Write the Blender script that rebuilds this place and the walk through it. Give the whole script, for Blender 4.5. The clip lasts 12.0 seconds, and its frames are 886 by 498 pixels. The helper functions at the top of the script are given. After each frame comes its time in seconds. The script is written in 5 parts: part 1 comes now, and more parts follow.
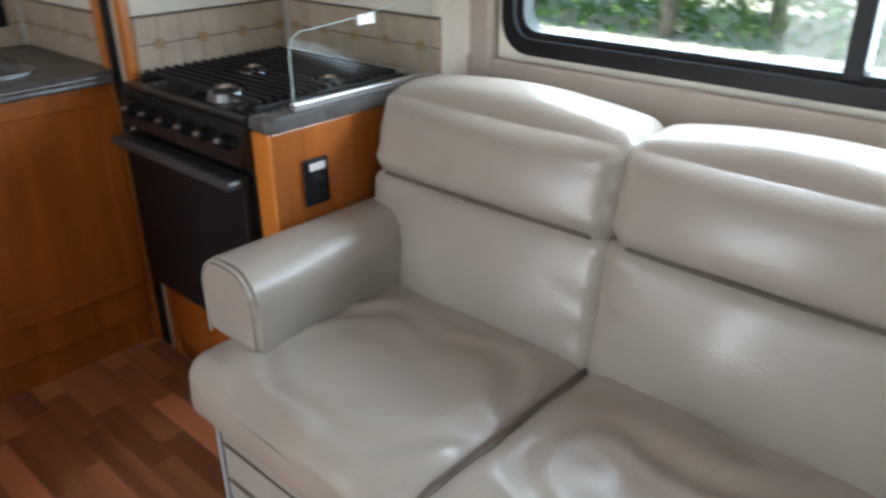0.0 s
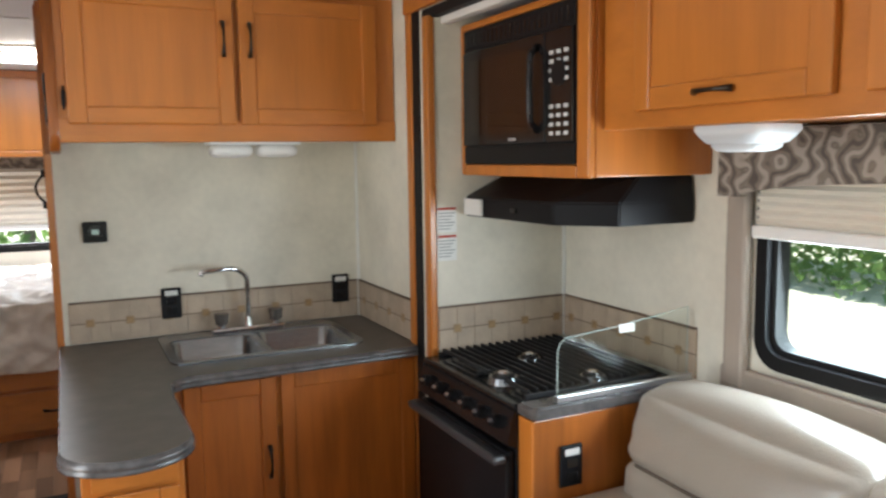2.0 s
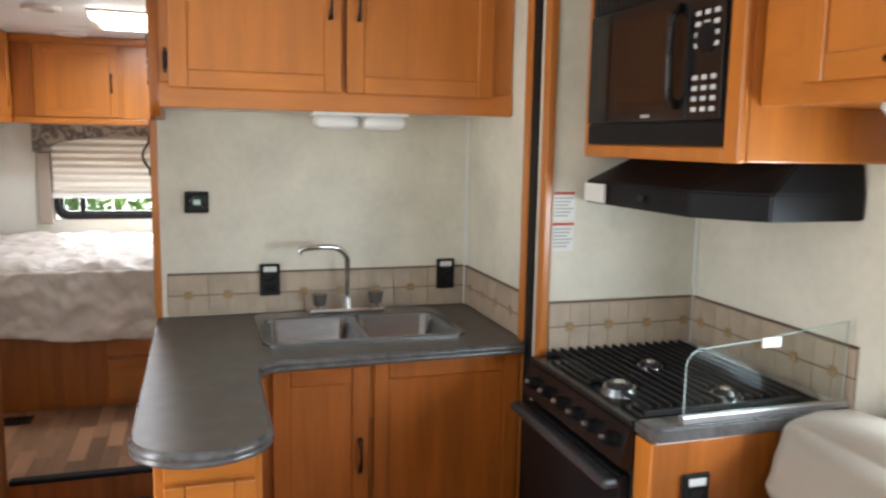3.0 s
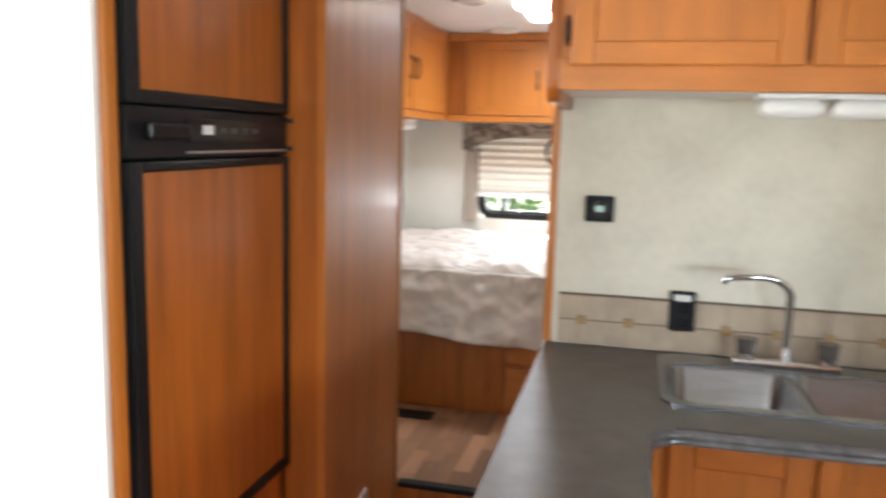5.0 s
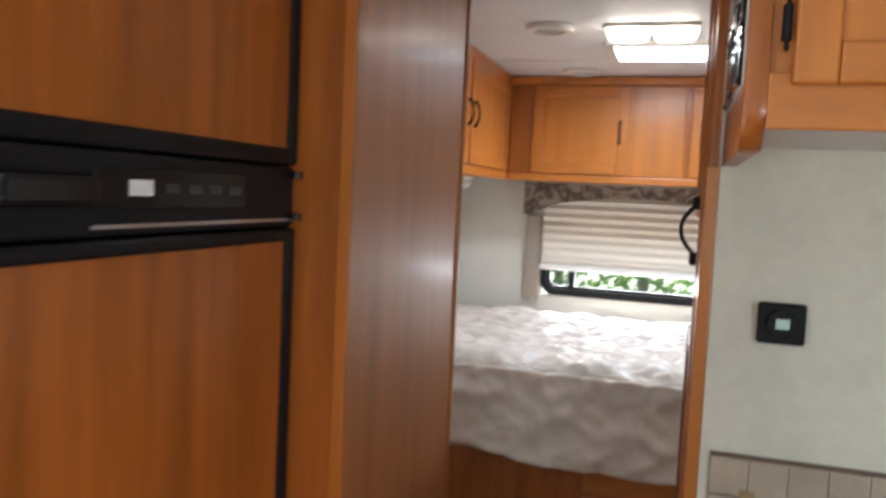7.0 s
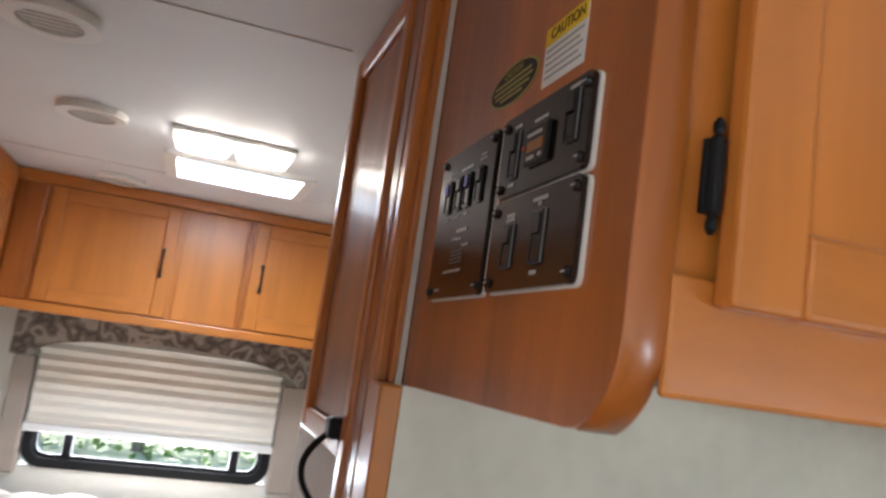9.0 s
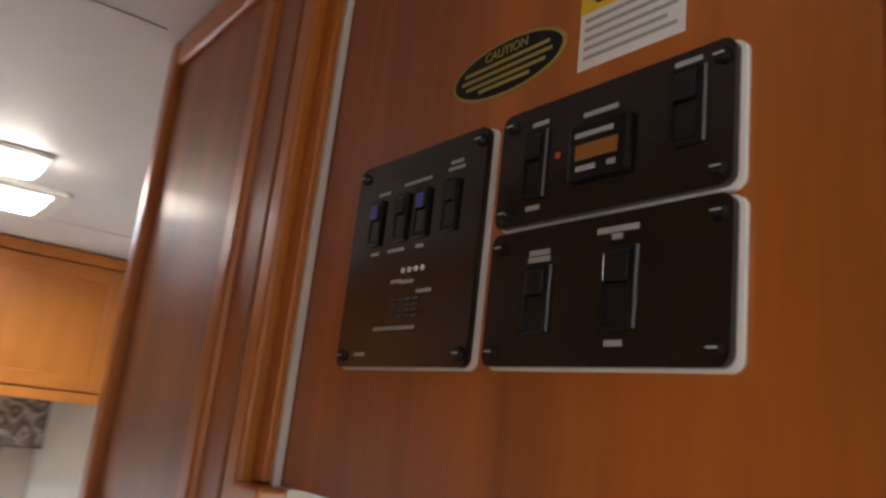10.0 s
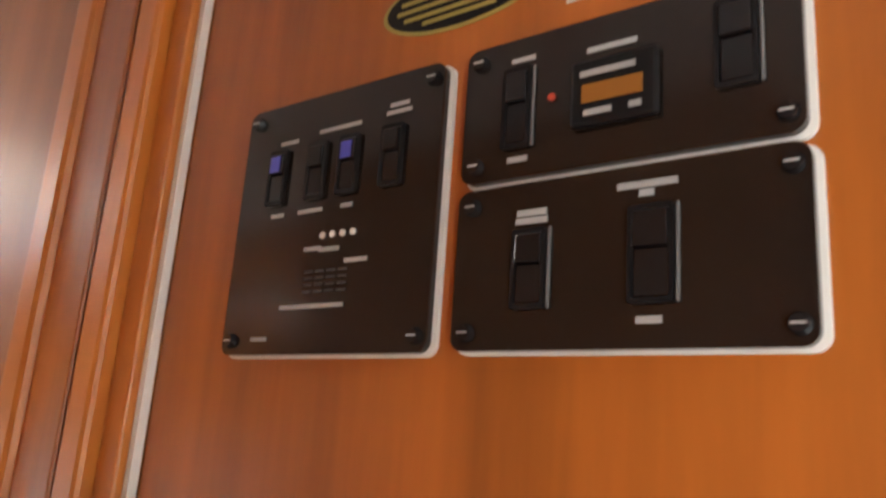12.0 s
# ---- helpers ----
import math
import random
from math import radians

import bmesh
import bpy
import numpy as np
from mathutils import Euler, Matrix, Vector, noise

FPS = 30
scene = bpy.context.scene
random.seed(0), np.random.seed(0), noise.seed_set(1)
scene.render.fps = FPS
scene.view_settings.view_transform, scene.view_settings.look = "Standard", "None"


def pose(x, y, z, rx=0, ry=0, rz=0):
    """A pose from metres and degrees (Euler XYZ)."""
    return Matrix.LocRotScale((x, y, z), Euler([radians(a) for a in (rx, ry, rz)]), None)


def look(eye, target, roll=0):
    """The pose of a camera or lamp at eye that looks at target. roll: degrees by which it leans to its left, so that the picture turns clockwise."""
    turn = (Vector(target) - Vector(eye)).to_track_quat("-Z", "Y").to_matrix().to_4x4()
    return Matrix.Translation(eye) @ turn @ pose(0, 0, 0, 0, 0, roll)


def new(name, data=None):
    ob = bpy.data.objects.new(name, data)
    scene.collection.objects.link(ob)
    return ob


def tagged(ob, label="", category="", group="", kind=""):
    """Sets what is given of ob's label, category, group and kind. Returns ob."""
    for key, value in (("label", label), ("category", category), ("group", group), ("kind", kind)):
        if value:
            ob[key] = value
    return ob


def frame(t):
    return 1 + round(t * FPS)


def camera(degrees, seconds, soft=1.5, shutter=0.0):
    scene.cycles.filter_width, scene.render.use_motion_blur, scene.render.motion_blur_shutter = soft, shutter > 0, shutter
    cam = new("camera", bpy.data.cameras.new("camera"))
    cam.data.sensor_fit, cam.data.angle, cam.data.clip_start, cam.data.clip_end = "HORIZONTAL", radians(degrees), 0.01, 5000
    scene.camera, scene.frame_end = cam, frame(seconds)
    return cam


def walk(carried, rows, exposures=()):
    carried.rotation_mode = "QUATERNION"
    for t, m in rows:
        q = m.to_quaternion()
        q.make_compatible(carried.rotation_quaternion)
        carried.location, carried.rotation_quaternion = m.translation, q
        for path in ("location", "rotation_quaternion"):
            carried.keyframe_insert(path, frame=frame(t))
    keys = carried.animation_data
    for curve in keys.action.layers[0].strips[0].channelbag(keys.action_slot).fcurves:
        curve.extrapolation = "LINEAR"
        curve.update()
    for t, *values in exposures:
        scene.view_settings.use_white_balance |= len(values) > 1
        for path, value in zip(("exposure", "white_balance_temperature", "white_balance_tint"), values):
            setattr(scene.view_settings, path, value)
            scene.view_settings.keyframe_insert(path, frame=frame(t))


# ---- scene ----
cam = camera(59.6, 12.0, soft=2.5, shutter=0.5)
PATH = [
    (0, (0.123, -2.632, 1.35), (1.445, -1.395, 0.499), -0.7),
    (0.5, (0.212, -2.763, 1.364), (1.289, -1.287, 0.552), 2.0),
    (1, (0.147, -2.874, 1.479), (1.182, -1.297, 0.812), 0.4),
    (1.5, (0.104, -2.882, 1.511), (1.068, -1.172, 1.13), 0.0),
    (2, (0.02, -2.851, 1.528), (0.894, -1.068, 1.294), -0.8),
    (2.5, (0.067, -2.777, 1.506), (0.808, -0.936, 1.261), 0.2),
    (2.7, (0.1, -2.72, 1.508), (0.78, -0.858, 1.246), 0.6),
    (4.3, (0.142, -2.372, 1.482), (0.287, -0.405, 1.152), 0.7),
    (4.5, (0.127, -2.289, 1.471), (0.142, -0.323, 1.101), 0.2),
    (5, (0.195, -2.127, 1.477), (-0.271, -0.203, 1.19), 1.5),
    (5.5, (0.259, -1.983, 1.467), (-0.541, -0.191, 1.079), 2.8),
    (6, (0.17, -1.811, 1.452), (-0.615, -0.009, 1.082), 3.3),
    (6.5, (0.027, -1.603, 1.469), (-0.67, 0.244, 1.15), 2.4),
    (6.7, (-0.013, -1.517, 1.479), (-0.687, 0.35, 1.235), 2.4),
    (8.5, (-0.28, -0.936, 1.55), (0.196, 1.003, 1.672), 6.4),
    (9, (-0.224, -0.744, 1.588), (0.366, 1.145, 1.876), 8.1),
    (9.5, (-0.220, -0.616, 1.595), (0.606, 1.170, 1.954), 8.2),
    (10, (-0.271, -0.489, 1.611), (0.876, 1.084, 2.068), 6.6),
    (10.5, (-0.279, -0.440, 1.614), (1.077, 0.954, 2.083), 7.0),
    (11, (-0.283, -0.431, 1.619), (1.150, 0.874, 2.113), 6.5),
    (11.5, (-0.283, -0.411, 1.617), (1.193, 0.840, 2.121), 5.4),
    (12, (-0.276, -0.369, 1.609), (1.272, 0.803, 2.090), 4.1),
]
walk(cam, [(t, look(eye, target, roll)) for t, eye, target, roll in PATH],
     [(0, 1.23, 6050, 10), (0.5, 1.13, 6050, 10), (1, 1.23, 6150, 10), (2.5, 1.46, 6450, 10), (4.5, 2.03, 6250, 10), (5.5, 1.85, 6550, 10), (6.5, 1.36, 6350, 10),
      (8.5, 1.78, 6000, 10), (9, 1.46, 6000, 10), (9.5, 1.38, 6100, 10), (10, 1.50, 6300, 10), (10.5, 1.73, 6500, 10), (11, 2.38, 6500, 10), (12, 2.85, 6350, 10)])

# ---- light ----
world = bpy.data.worlds.new("sky_world")
scene.world = world
world.use_nodes = True
wn = world.node_tree.nodes
sky = wn.new("ShaderNodeTexSky")
sky.sky_type = "NISHITA"
sky.sun_disc = False
sky.sun_elevation = radians(53)
sky.sun_rotation = radians(355)
world.node_tree.links.new(sky.outputs[0], wn["Background"].inputs[0])
wn["Background"].inputs[1].default_value = 0.15


def sun_lamp():
    d = bpy.data.lights.new("sun", "SUN")
    d.energy, d.angle, d.color = 5.0, radians(0.6), (1.0, 0.94, 0.85)
    o = new("sun", d)
    o.matrix_world = look((0, 0, 0), (0.05, -0.60, -0.80))
    return o


def area(name, eye, target, w, h, watts, color):
    d = bpy.data.lights.new(name, "AREA")
    d.shape, d.size, d.size_y, d.energy, d.color = "RECTANGLE", w, h, watts, color
    o = new(name, d)
    o.matrix_world = look(eye, target)
    return o


sun_lamp()
DAY = (0.96, 0.98, 1.0)
area("window_daylight", (1.60, -2.20, 1.17), (0, -2.20, 0.9), 1.3, 0.3, 12, (0.78, 0.90, 1.0))
area("doorway_daylight", (-1.27, -1.42, 1.0), (0, -2.05, 1.0), 0.6, 1.7, 10.5, DAY)
area("windshield_daylight", (-0.1, -3.95, 1.45), (0, 0, 1.2), 1.8, 0.9, 1.2, DAY)
area("rear_window_daylight", (-0.27, 2.62, 1.07), (-0.27, 0, 0.8), 0.85, 0.12, 4, DAY)
area("skylight_daylight", (-0.15, 1.66, 2.10), (-0.15, 1.66, 0), 0.3, 0.25, 4.8, (0.78, 0.89, 1.0))

# ---- materials ----
MATS = {}


def mat(name, color, rough=0.5, metal=0.0, vary=0.12, scale=6.0, stretch=(1, 1, 1), bump=0.05, fine=60.0, spread=0.0,
        clear=0.0, figure=0.0):
    """Two scales of noise vary colour and roughness, with a fine relief."""
    m = bpy.data.materials.new(name)
    m.use_nodes = True
    nt = m.node_tree
    N, L = nt.nodes, nt.links
    p = N["Principled BSDF"]
    tc = N.new("ShaderNodeTexCoord")
    mp = N.new("ShaderNodeMapping")
    mp.inputs["Scale"].default_value = stretch
    L.new(tc.outputs["Object"], mp.inputs["Vector"])
    info = N.new("ShaderNodeObjectInfo")
    if spread:
        ad = N.new("ShaderNodeVectorMath")
        ad.operation = "ADD"
        ml = N.new("ShaderNodeMath")
        ml.operation = "MULTIPLY"
        ml.inputs[1].default_value = 37.0
        L.new(info.outputs["Random"], ml.inputs[0])
        L.new(mp.outputs[0], ad.inputs[0])
        L.new(ml.outputs[0], ad.inputs[1])
        vec = ad.outputs[0]
    else:
        vec = mp.outputs[0]
    n1 = N.new("ShaderNodeTexNoise")
    n1.inputs["Scale"].default_value = scale
    n1.inputs["Detail"].default_value = 5
    n2 = N.new("ShaderNodeTexNoise")
    n2.inputs["Scale"].default_value = fine
    n2.inputs["Detail"].default_value = 3
    L.new(vec, n1.inputs["Vector"])
    L.new(vec, n2.inputs["Vector"])
    mix = N.new("ShaderNodeMix")
    mix.data_type = "RGBA"
    c = Vector(color)
    mix.inputs[6].default_value = (*(c * (1 - vary * 1.6)), 1)
    mix.inputs[7].default_value = (*[min(0.95, v) for v in c * (1 + vary * 1.6)], 1)
    add = N.new("ShaderNodeMath")
    add.operation = "MULTIPLY_ADD"
    add.inputs[1].default_value = 0.35
    L.new(n2.outputs["Fac"], add.inputs[0])
    sub = N.new("ShaderNodeMath")
    sub.operation = "MULTIPLY_ADD"
    sub.inputs[1].default_value = 1.5
    sub.inputs[2].default_value = -0.42
    L.new(n1.outputs["Fac"], sub.inputs[0])
    L.new(sub.outputs[0], add.inputs[2])
    last = add.outputs[0]
    if figure:
        wv = N.new("ShaderNodeTexNoise")
        wv.inputs["Scale"].default_value = 0.75
        wv.inputs["Detail"].default_value = 7.0
        wv.inputs["Roughness"].default_value = 0.62
        wv.inputs["Distortion"].default_value = 1.6
        L.new(vec, wv.inputs["Vector"])
        fg = N.new("ShaderNodeMath")
        fg.operation = "MULTIPLY_ADD"
        fg.inputs[1].default_value = figure
        L.new(wv.outputs["Fac"], fg.inputs[0])
        lw = N.new("ShaderNodeMath")
        lw.operation = "SUBTRACT"
        lw.inputs[1].default_value = figure / 2
        L.new(last, lw.inputs[0])
        L.new(lw.outputs[0], fg.inputs[2])
        last = fg.outputs[0]
    if spread:
        sp = N.new("ShaderNodeMath")
        sp.operation = "MULTIPLY_ADD"
        sp.inputs[1].default_value = spread
        L.new(info.outputs["Random"], sp.inputs[0])
        of = N.new("ShaderNodeMath")
        of.operation = "SUBTRACT"
        of.inputs[1].default_value = spread / 2
        L.new(last, of.inputs[0])
        L.new(of.outputs[0], sp.inputs[2])
        last = sp.outputs[0]
    L.new(last, mix.inputs[0])
    L.new(mix.outputs[2], p.inputs["Base Color"])
    p.inputs["Roughness"].default_value = rough
    p.inputs["Metallic"].default_value = metal
    p.inputs["Coat Weight"].default_value = clear
    p.inputs["Coat Roughness"].default_value = 0.15
    if bump:
        b = N.new("ShaderNodeBump")
        b.inputs["Strength"].default_value = bump
        b.inputs["Distance"].default_value = 0.004
        L.new(n2.outputs["Fac"], b.inputs["Height"])
        L.new(b.outputs[0], p.inputs["Normal"])
    MATS[name] = m
    return m


def glow(name, color, strength):
    m = bpy.data.materials.new(name)
    m.use_nodes = True
    p = m.node_tree.nodes["Principled BSDF"]
    p.inputs["Base Color"].default_value = (*color, 1)
    p.inputs["Emission Color"].default_value = (*color, 1)
    p.inputs["Emission Strength"].default_value = strength
    return m


def glass_mat(name, tint=(1, 1, 1), rough=0.0):
    m = bpy.data.materials.new(name)
    m.use_nodes = True
    nt = m.node_tree
    out = nt.nodes["Material Output"]
    tr = nt.nodes.new("ShaderNodeBsdfTransparent")
    tr.inputs[0].default_value = (*tint, 1)
    gl = nt.nodes.new("ShaderNodeBsdfGlossy")
    gl.inputs["Roughness"].default_value = rough
    lw = nt.nodes.new("ShaderNodeLayerWeight")
    pw = nt.nodes.new("ShaderNodeMath")
    pw.operation = "POWER"
    pw.inputs[1].default_value = 4.0
    nt.links.new(lw.outputs["Facing"], pw.inputs[0])
    fr = nt.nodes.new("ShaderNodeMath")
    fr.operation = "MULTIPLY_ADD"
    fr.inputs[1].default_value = 0.6
    fr.inputs[2].default_value = 0.03
    nt.links.new(pw.outputs[0], fr.inputs[0])
    mx = nt.nodes.new("ShaderNodeMixShader")
    nt.links.new(fr.outputs[0], mx.inputs[0])
    nt.links.new(tr.outputs[0], mx.inputs[1])
    nt.links.new(gl.outputs[0], mx.inputs[2])
    nt.links.new(mx.outputs[0], out.inputs[0])
    return m


GRAIN_Z = (9, 9, 0.7)
GRAIN_Y = (9, 0.7, 9)
maple = mat("honey_maple", (0.49, 0.160, 0.024), 0.33, vary=0.13, scale=2.2, stretch=GRAIN_Z, figure=0.7, bump=0.05, fine=16, clear=0.15)
maple_rail = mat("honey_maple_rail", (0.49, 0.160, 0.024), 0.33, vary=0.13, scale=2.2, stretch=(3, 3, 9), bump=0.05, fine=16, clear=0.15)
cherry = mat("cherry_panel", (0.36, 0.102, 0.014), 0.34, vary=0.27, scale=2.0, stretch=GRAIN_Z, figure=0.9, bump=0.04, fine=14, clear=0.2)
dark_cherry = mat("dark_cherry_panel", (0.33, 0.118, 0.029), 0.50, vary=0.22, scale=1.5, stretch=GRAIN_Z, figure=0.7, bump=0.03, fine=14, clear=0.06)
gloss_cherry = mat("glossy_cherry_panel", (0.33, 0.118, 0.029), 0.47, vary=0.20, scale=1.5, stretch=GRAIN_Z, figure=0.7, bump=0.02, fine=14, clear=0.15)
cherry_rail = mat("cherry_rail", (0.36, 0.098, 0.013), 0.30, vary=0.18, scale=2.2, stretch=(3, 3, 9), bump=0.04, fine=14, clear=0.2)
paper = mat("cream_wallpaper", (0.70, 0.655, 0.55), 0.75, vary=0.10, scale=5, bump=0.03, fine=40)
white_wall = mat("white_board", (0.78, 0.75, 0.70), 0.6, vary=0.03, scale=3, bump=0.02)
bed_wall = mat("pale_wallpaper", (0.70, 0.68, 0.62), 0.7, vary=0.05, scale=4, bump=0.02)
ceil_mat = mat("ceiling_vinyl", (0.72, 0.72, 0.72), 0.55, vary=0.03, scale=4, bump=0.04, fine=160)
tile_mat = mat("stone_tile", (0.44, 0.345, 0.255), 0.5, vary=0.12, scale=14, bump=0.05, fine=90, spread=0.18)
bronze_line = mat("brown_line", (0.13, 0.085, 0.055), 0.5)
tile_dark = mat("tile_accent", (0.33, 0.21, 0.10), 0.4, vary=0.2, scale=40, bump=0.05)
grout = mat("tile_grout", (0.42, 0.33, 0.243), 0.8, vary=0.1)
counter_mat = mat("slate_laminate", (0.072, 0.060, 0.051), 0.34, vary=0.25, scale=18, bump=0.04, fine=140)
counter_edge = mat("laminate_edge", (0.095, 0.088, 0.085), 0.2, vary=0.3, scale=30, bump=0.03)
leather = mat("taupe_leather", (0.345, 0.303, 0.250), 0.31, vary=0.06, scale=5, bump=0.22, fine=170, clear=0.25)
leather_side = mat("taupe_vinyl", (0.36, 0.335, 0.285), 0.45, vary=0.05, scale=5, bump=0.15, fine=160)
seam_mat = mat("seam_thread", (0.13, 0.10, 0.075), 0.7)
black_gloss = mat("black_enamel", (0.010, 0.010, 0.011), 0.16, vary=0.2, bump=0.0)
black_satin = mat("black_plastic", (0.010, 0.010, 0.011), 0.38, vary=0.2, bump=0.04, fine=120)
black_iron = mat("cast_iron", (0.020, 0.020, 0.021), 0.5, vary=0.3, bump=0.12, fine=150)
bronze = mat("dark_bronze", (0.035, 0.026, 0.020), 0.32, metal=0.8, vary=0.3, scale=30)
chrome = mat("chrome", (0.75, 0.75, 0.76), 0.10, metal=1.0, vary=0.03, bump=0)
steel = mat("brushed_steel", (0.33, 0.34, 0.35), 0.27, metal=1.0, vary=0.10, scale=12, stretch=(1, 8, 8), bump=0.02)
alu = mat("aluminium", (0.62, 0.62, 0.63), 0.3, metal=0.9, vary=0.05)
white_plastic = mat("white_plastic", (0.80, 0.79, 0.76), 0.35, vary=0.03, bump=0)
grey_plastic = mat("grey_print", (0.36, 0.36, 0.35), 0.5, vary=0.03, bump=0)
grey_mid = mat("grey_edge", (0.13, 0.13, 0.13), 0.35, vary=0.05, bump=0)
label_white = mat("paper_label", (0.75, 0.74, 0.70), 0.6, vary=0.03, bump=0)
yellow = mat("yellow_print", (0.75, 0.50, 0.02), 0.6, vary=0.03, bump=0)
red_print = mat("red_print", (0.45, 0.05, 0.02), 0.6, vary=0.03, bump=0)
olive = mat("olive_print", (0.33, 0.28, 0.07), 0.55, vary=0.1, bump=0)
panel_black = mat("panel_black", (0.014, 0.010, 0.008), 0.14, vary=0.2, bump=0)
smoked = mat("smoked_glass", (0.020, 0.012, 0.009), 0.06, vary=0.1, bump=0)
bedding = mat("quilted_cover", (0.76, 0.69, 0.625), 0.36, vary=0.05, scale=7, bump=0.4, fine=26)
shade_mat = mat("pleated_fabric", (0.74, 0.69, 0.60), 0.8, vary=0.03, bump=0.08, fine=120)
plank_mat = mat("plank_laminate", (0.37, 0.150, 0.070), 0.34, vary=0.30, scale=1.6, stretch=GRAIN_Y, bump=0.05, fine=14, spread=1.1, clear=0.12, figure=0.25)
plank_bed = mat("plank_laminate_light", (0.31, 0.165, 0.092), 0.36, vary=0.26, scale=1.6, stretch=GRAIN_Y, bump=0.05, fine=14, spread=0.9, figure=0.25)
seal = mat("rubber_seal", (0.012, 0.012, 0.012), 0.55, bump=0.05)
taupe_board = mat("taupe_padding", (0.36, 0.30, 0.25), 0.75, vary=0.05, bump=0.1, fine=120)
for m_dark, level in ((black_satin, 0.16), (black_gloss, 0.4), (black_iron, 0.25), (seal, 0.2)):
    m_dark.node_tree.nodes["Principled BSDF"].inputs["Specular IOR Level"].default_value = level
pane_mat = glass_mat("window_glass", (0.93, 0.97, 0.95))
guard_mat = glass_mat("guard_glass", (0.95, 0.98, 0.97))
lamp_glow = glow("lamp_diffuser", (1.0, 0.90, 0.78), 6.5)
sky_dome_mat = glow("skylight_dome", (0.80, 0.90, 1.0), 1.1)
amber = glow("amber_display", (0.22, 0.08, 0.008), 0.03)
blue_led = glow("blue_led", (0.04, 0.04, 0.22), 0.06)
lcd = glow("lcd_display", (0.35, 0.48, 0.44), 0.10)
grass_mat = mat("lawn_grass", (0.50, 0.49, 0.38), 0.9, vary=0.3, scale=0.5, bump=0.4, fine=20)
leaf_mat = mat("hedge_leaf", (0.12, 0.20, 0.07), 0.55, vary=0.4, scale=3, bump=0)
ln = leaf_mat.node_tree
thin = ln.nodes.new("ShaderNodeBsdfTranslucent")
thin.inputs[0].default_value = (0.22, 0.36, 0.10, 1)
both = ln.nodes.new("ShaderNodeMixShader")
both.inputs[0].default_value = 0.45
ln.links.new(ln.nodes["Principled BSDF"].outputs[0], both.inputs[1])
ln.links.new(thin.outputs[0], both.inputs[2])
ln.links.new(both.outputs[0], ln.nodes["Material Output"].inputs[0])
bark = mat("tree_bark", (0.22, 0.18, 0.14), 0.9, vary=0.3, scale=6, bump=0.5, fine=20)


def fabric_pattern():
    """Taupe valance cloth with curling leaf bands."""
    m = bpy.data.materials.new("valance_cloth")
    m.use_nodes = True
    N, L = m.node_tree.nodes, m.node_tree.links
    p = N["Principled BSDF"]
    tc = N.new("ShaderNodeTexCoord")
    w = N.new("ShaderNodeTexWave")
    w.wave_type = "RINGS"
    w.inputs["Scale"].default_value = 5
    w.inputs["Distortion"].default_value = 14
    w.inputs["Detail"].default_value = 1.5
    w.inputs["Detail Scale"].default_value = 2.6
    r = N.new("ShaderNodeValToRGB")
    ramp = r.color_ramp
    ramp.elements[0].position, ramp.elements[0].color = 0.05, (0.085, 0.072, 0.060, 1)
    ramp.elements[1].position, ramp.elements[1].color = 0.95, (0.34, 0.305, 0.265, 1)
    for at, c in ((0.25, (0.17, 0.14, 0.115, 1)), (0.55, (0.21, 0.18, 0.15, 1)), (0.68, (0.11, 0.092, 0.076, 1)), (0.80, (0.28, 0.25, 0.21, 1))):
        ramp.elements.new(at).color = c
    L.new(tc.outputs["Object"], w.inputs["Vector"])
    L.new(w.outputs["Fac"], r.inputs[0])
    L.new(r.outputs[0], p.inputs["Base Color"])
    p.inputs["Roughness"].default_value = 0.7
    return m


valance_mat = fabric_pattern()

# ---- building blocks ----
BASE = {}


def thing(name, at, label, category, group="", kind=""):
    o = new(name)
    o.location = at
    o.empty_display_size = 0.05
    BASE[o.name] = Vector(at)
    return tagged(o, label, category, group, kind)


def part(name, bm, material, parent, label=""):
    """Links a bmesh, made in world metres, as one mesh under a thing or a part."""
    off = BASE[parent.name] if parent else Vector((0, 0, 0))
    if parent:
        bmesh.ops.translate(bm, verts=bm.verts, vec=-off)
    me = bpy.data.meshes.new(name)
    bm.normal_update()
    bm.to_mesh(me)
    bm.free()
    me.materials.append(material)
    o = new(name, me)
    if parent:
        o.parent = parent
    BASE[o.name] = off
    return tagged(o, label)


def smooth(o):
    for f in o.data.polygons:
        f.use_smooth = True
    return o


def structure(name, bm, material, label, category="wall"):
    o = part(name, bm, material, None)
    return tagged(o, label, category, kind="structure")


def box(lo, hi, bevel=0.0, seg=2, bm=None):
    out = bm or bmesh.new()
    b = bmesh.new()
    bmesh.ops.create_cube(b, size=1)
    lo, hi = Vector([min(a, c) for a, c in zip(lo, hi)]), Vector([max(a, c) for a, c in zip(lo, hi)])
    for v in b.verts:
        v.co = Vector(((lo[i] + hi[i]) / 2 + v.co[i] * (hi[i] - lo[i]) for i in range(3)))
    if bevel:
        bmesh.ops.bevel(b, geom=b.edges[:], offset=min(bevel, 0.49 * min(hi - lo)), segments=seg, affect="EDGES", profile=0.5)
    join(out, b)
    return out


def join(bm, b):
    vs = [bm.verts.new(v.co) for v in b.verts]
    b.verts.index_update()
    for f in b.faces:
        bm.faces.new([vs[v.index] for v in f.verts])
    b.free()
    return bm


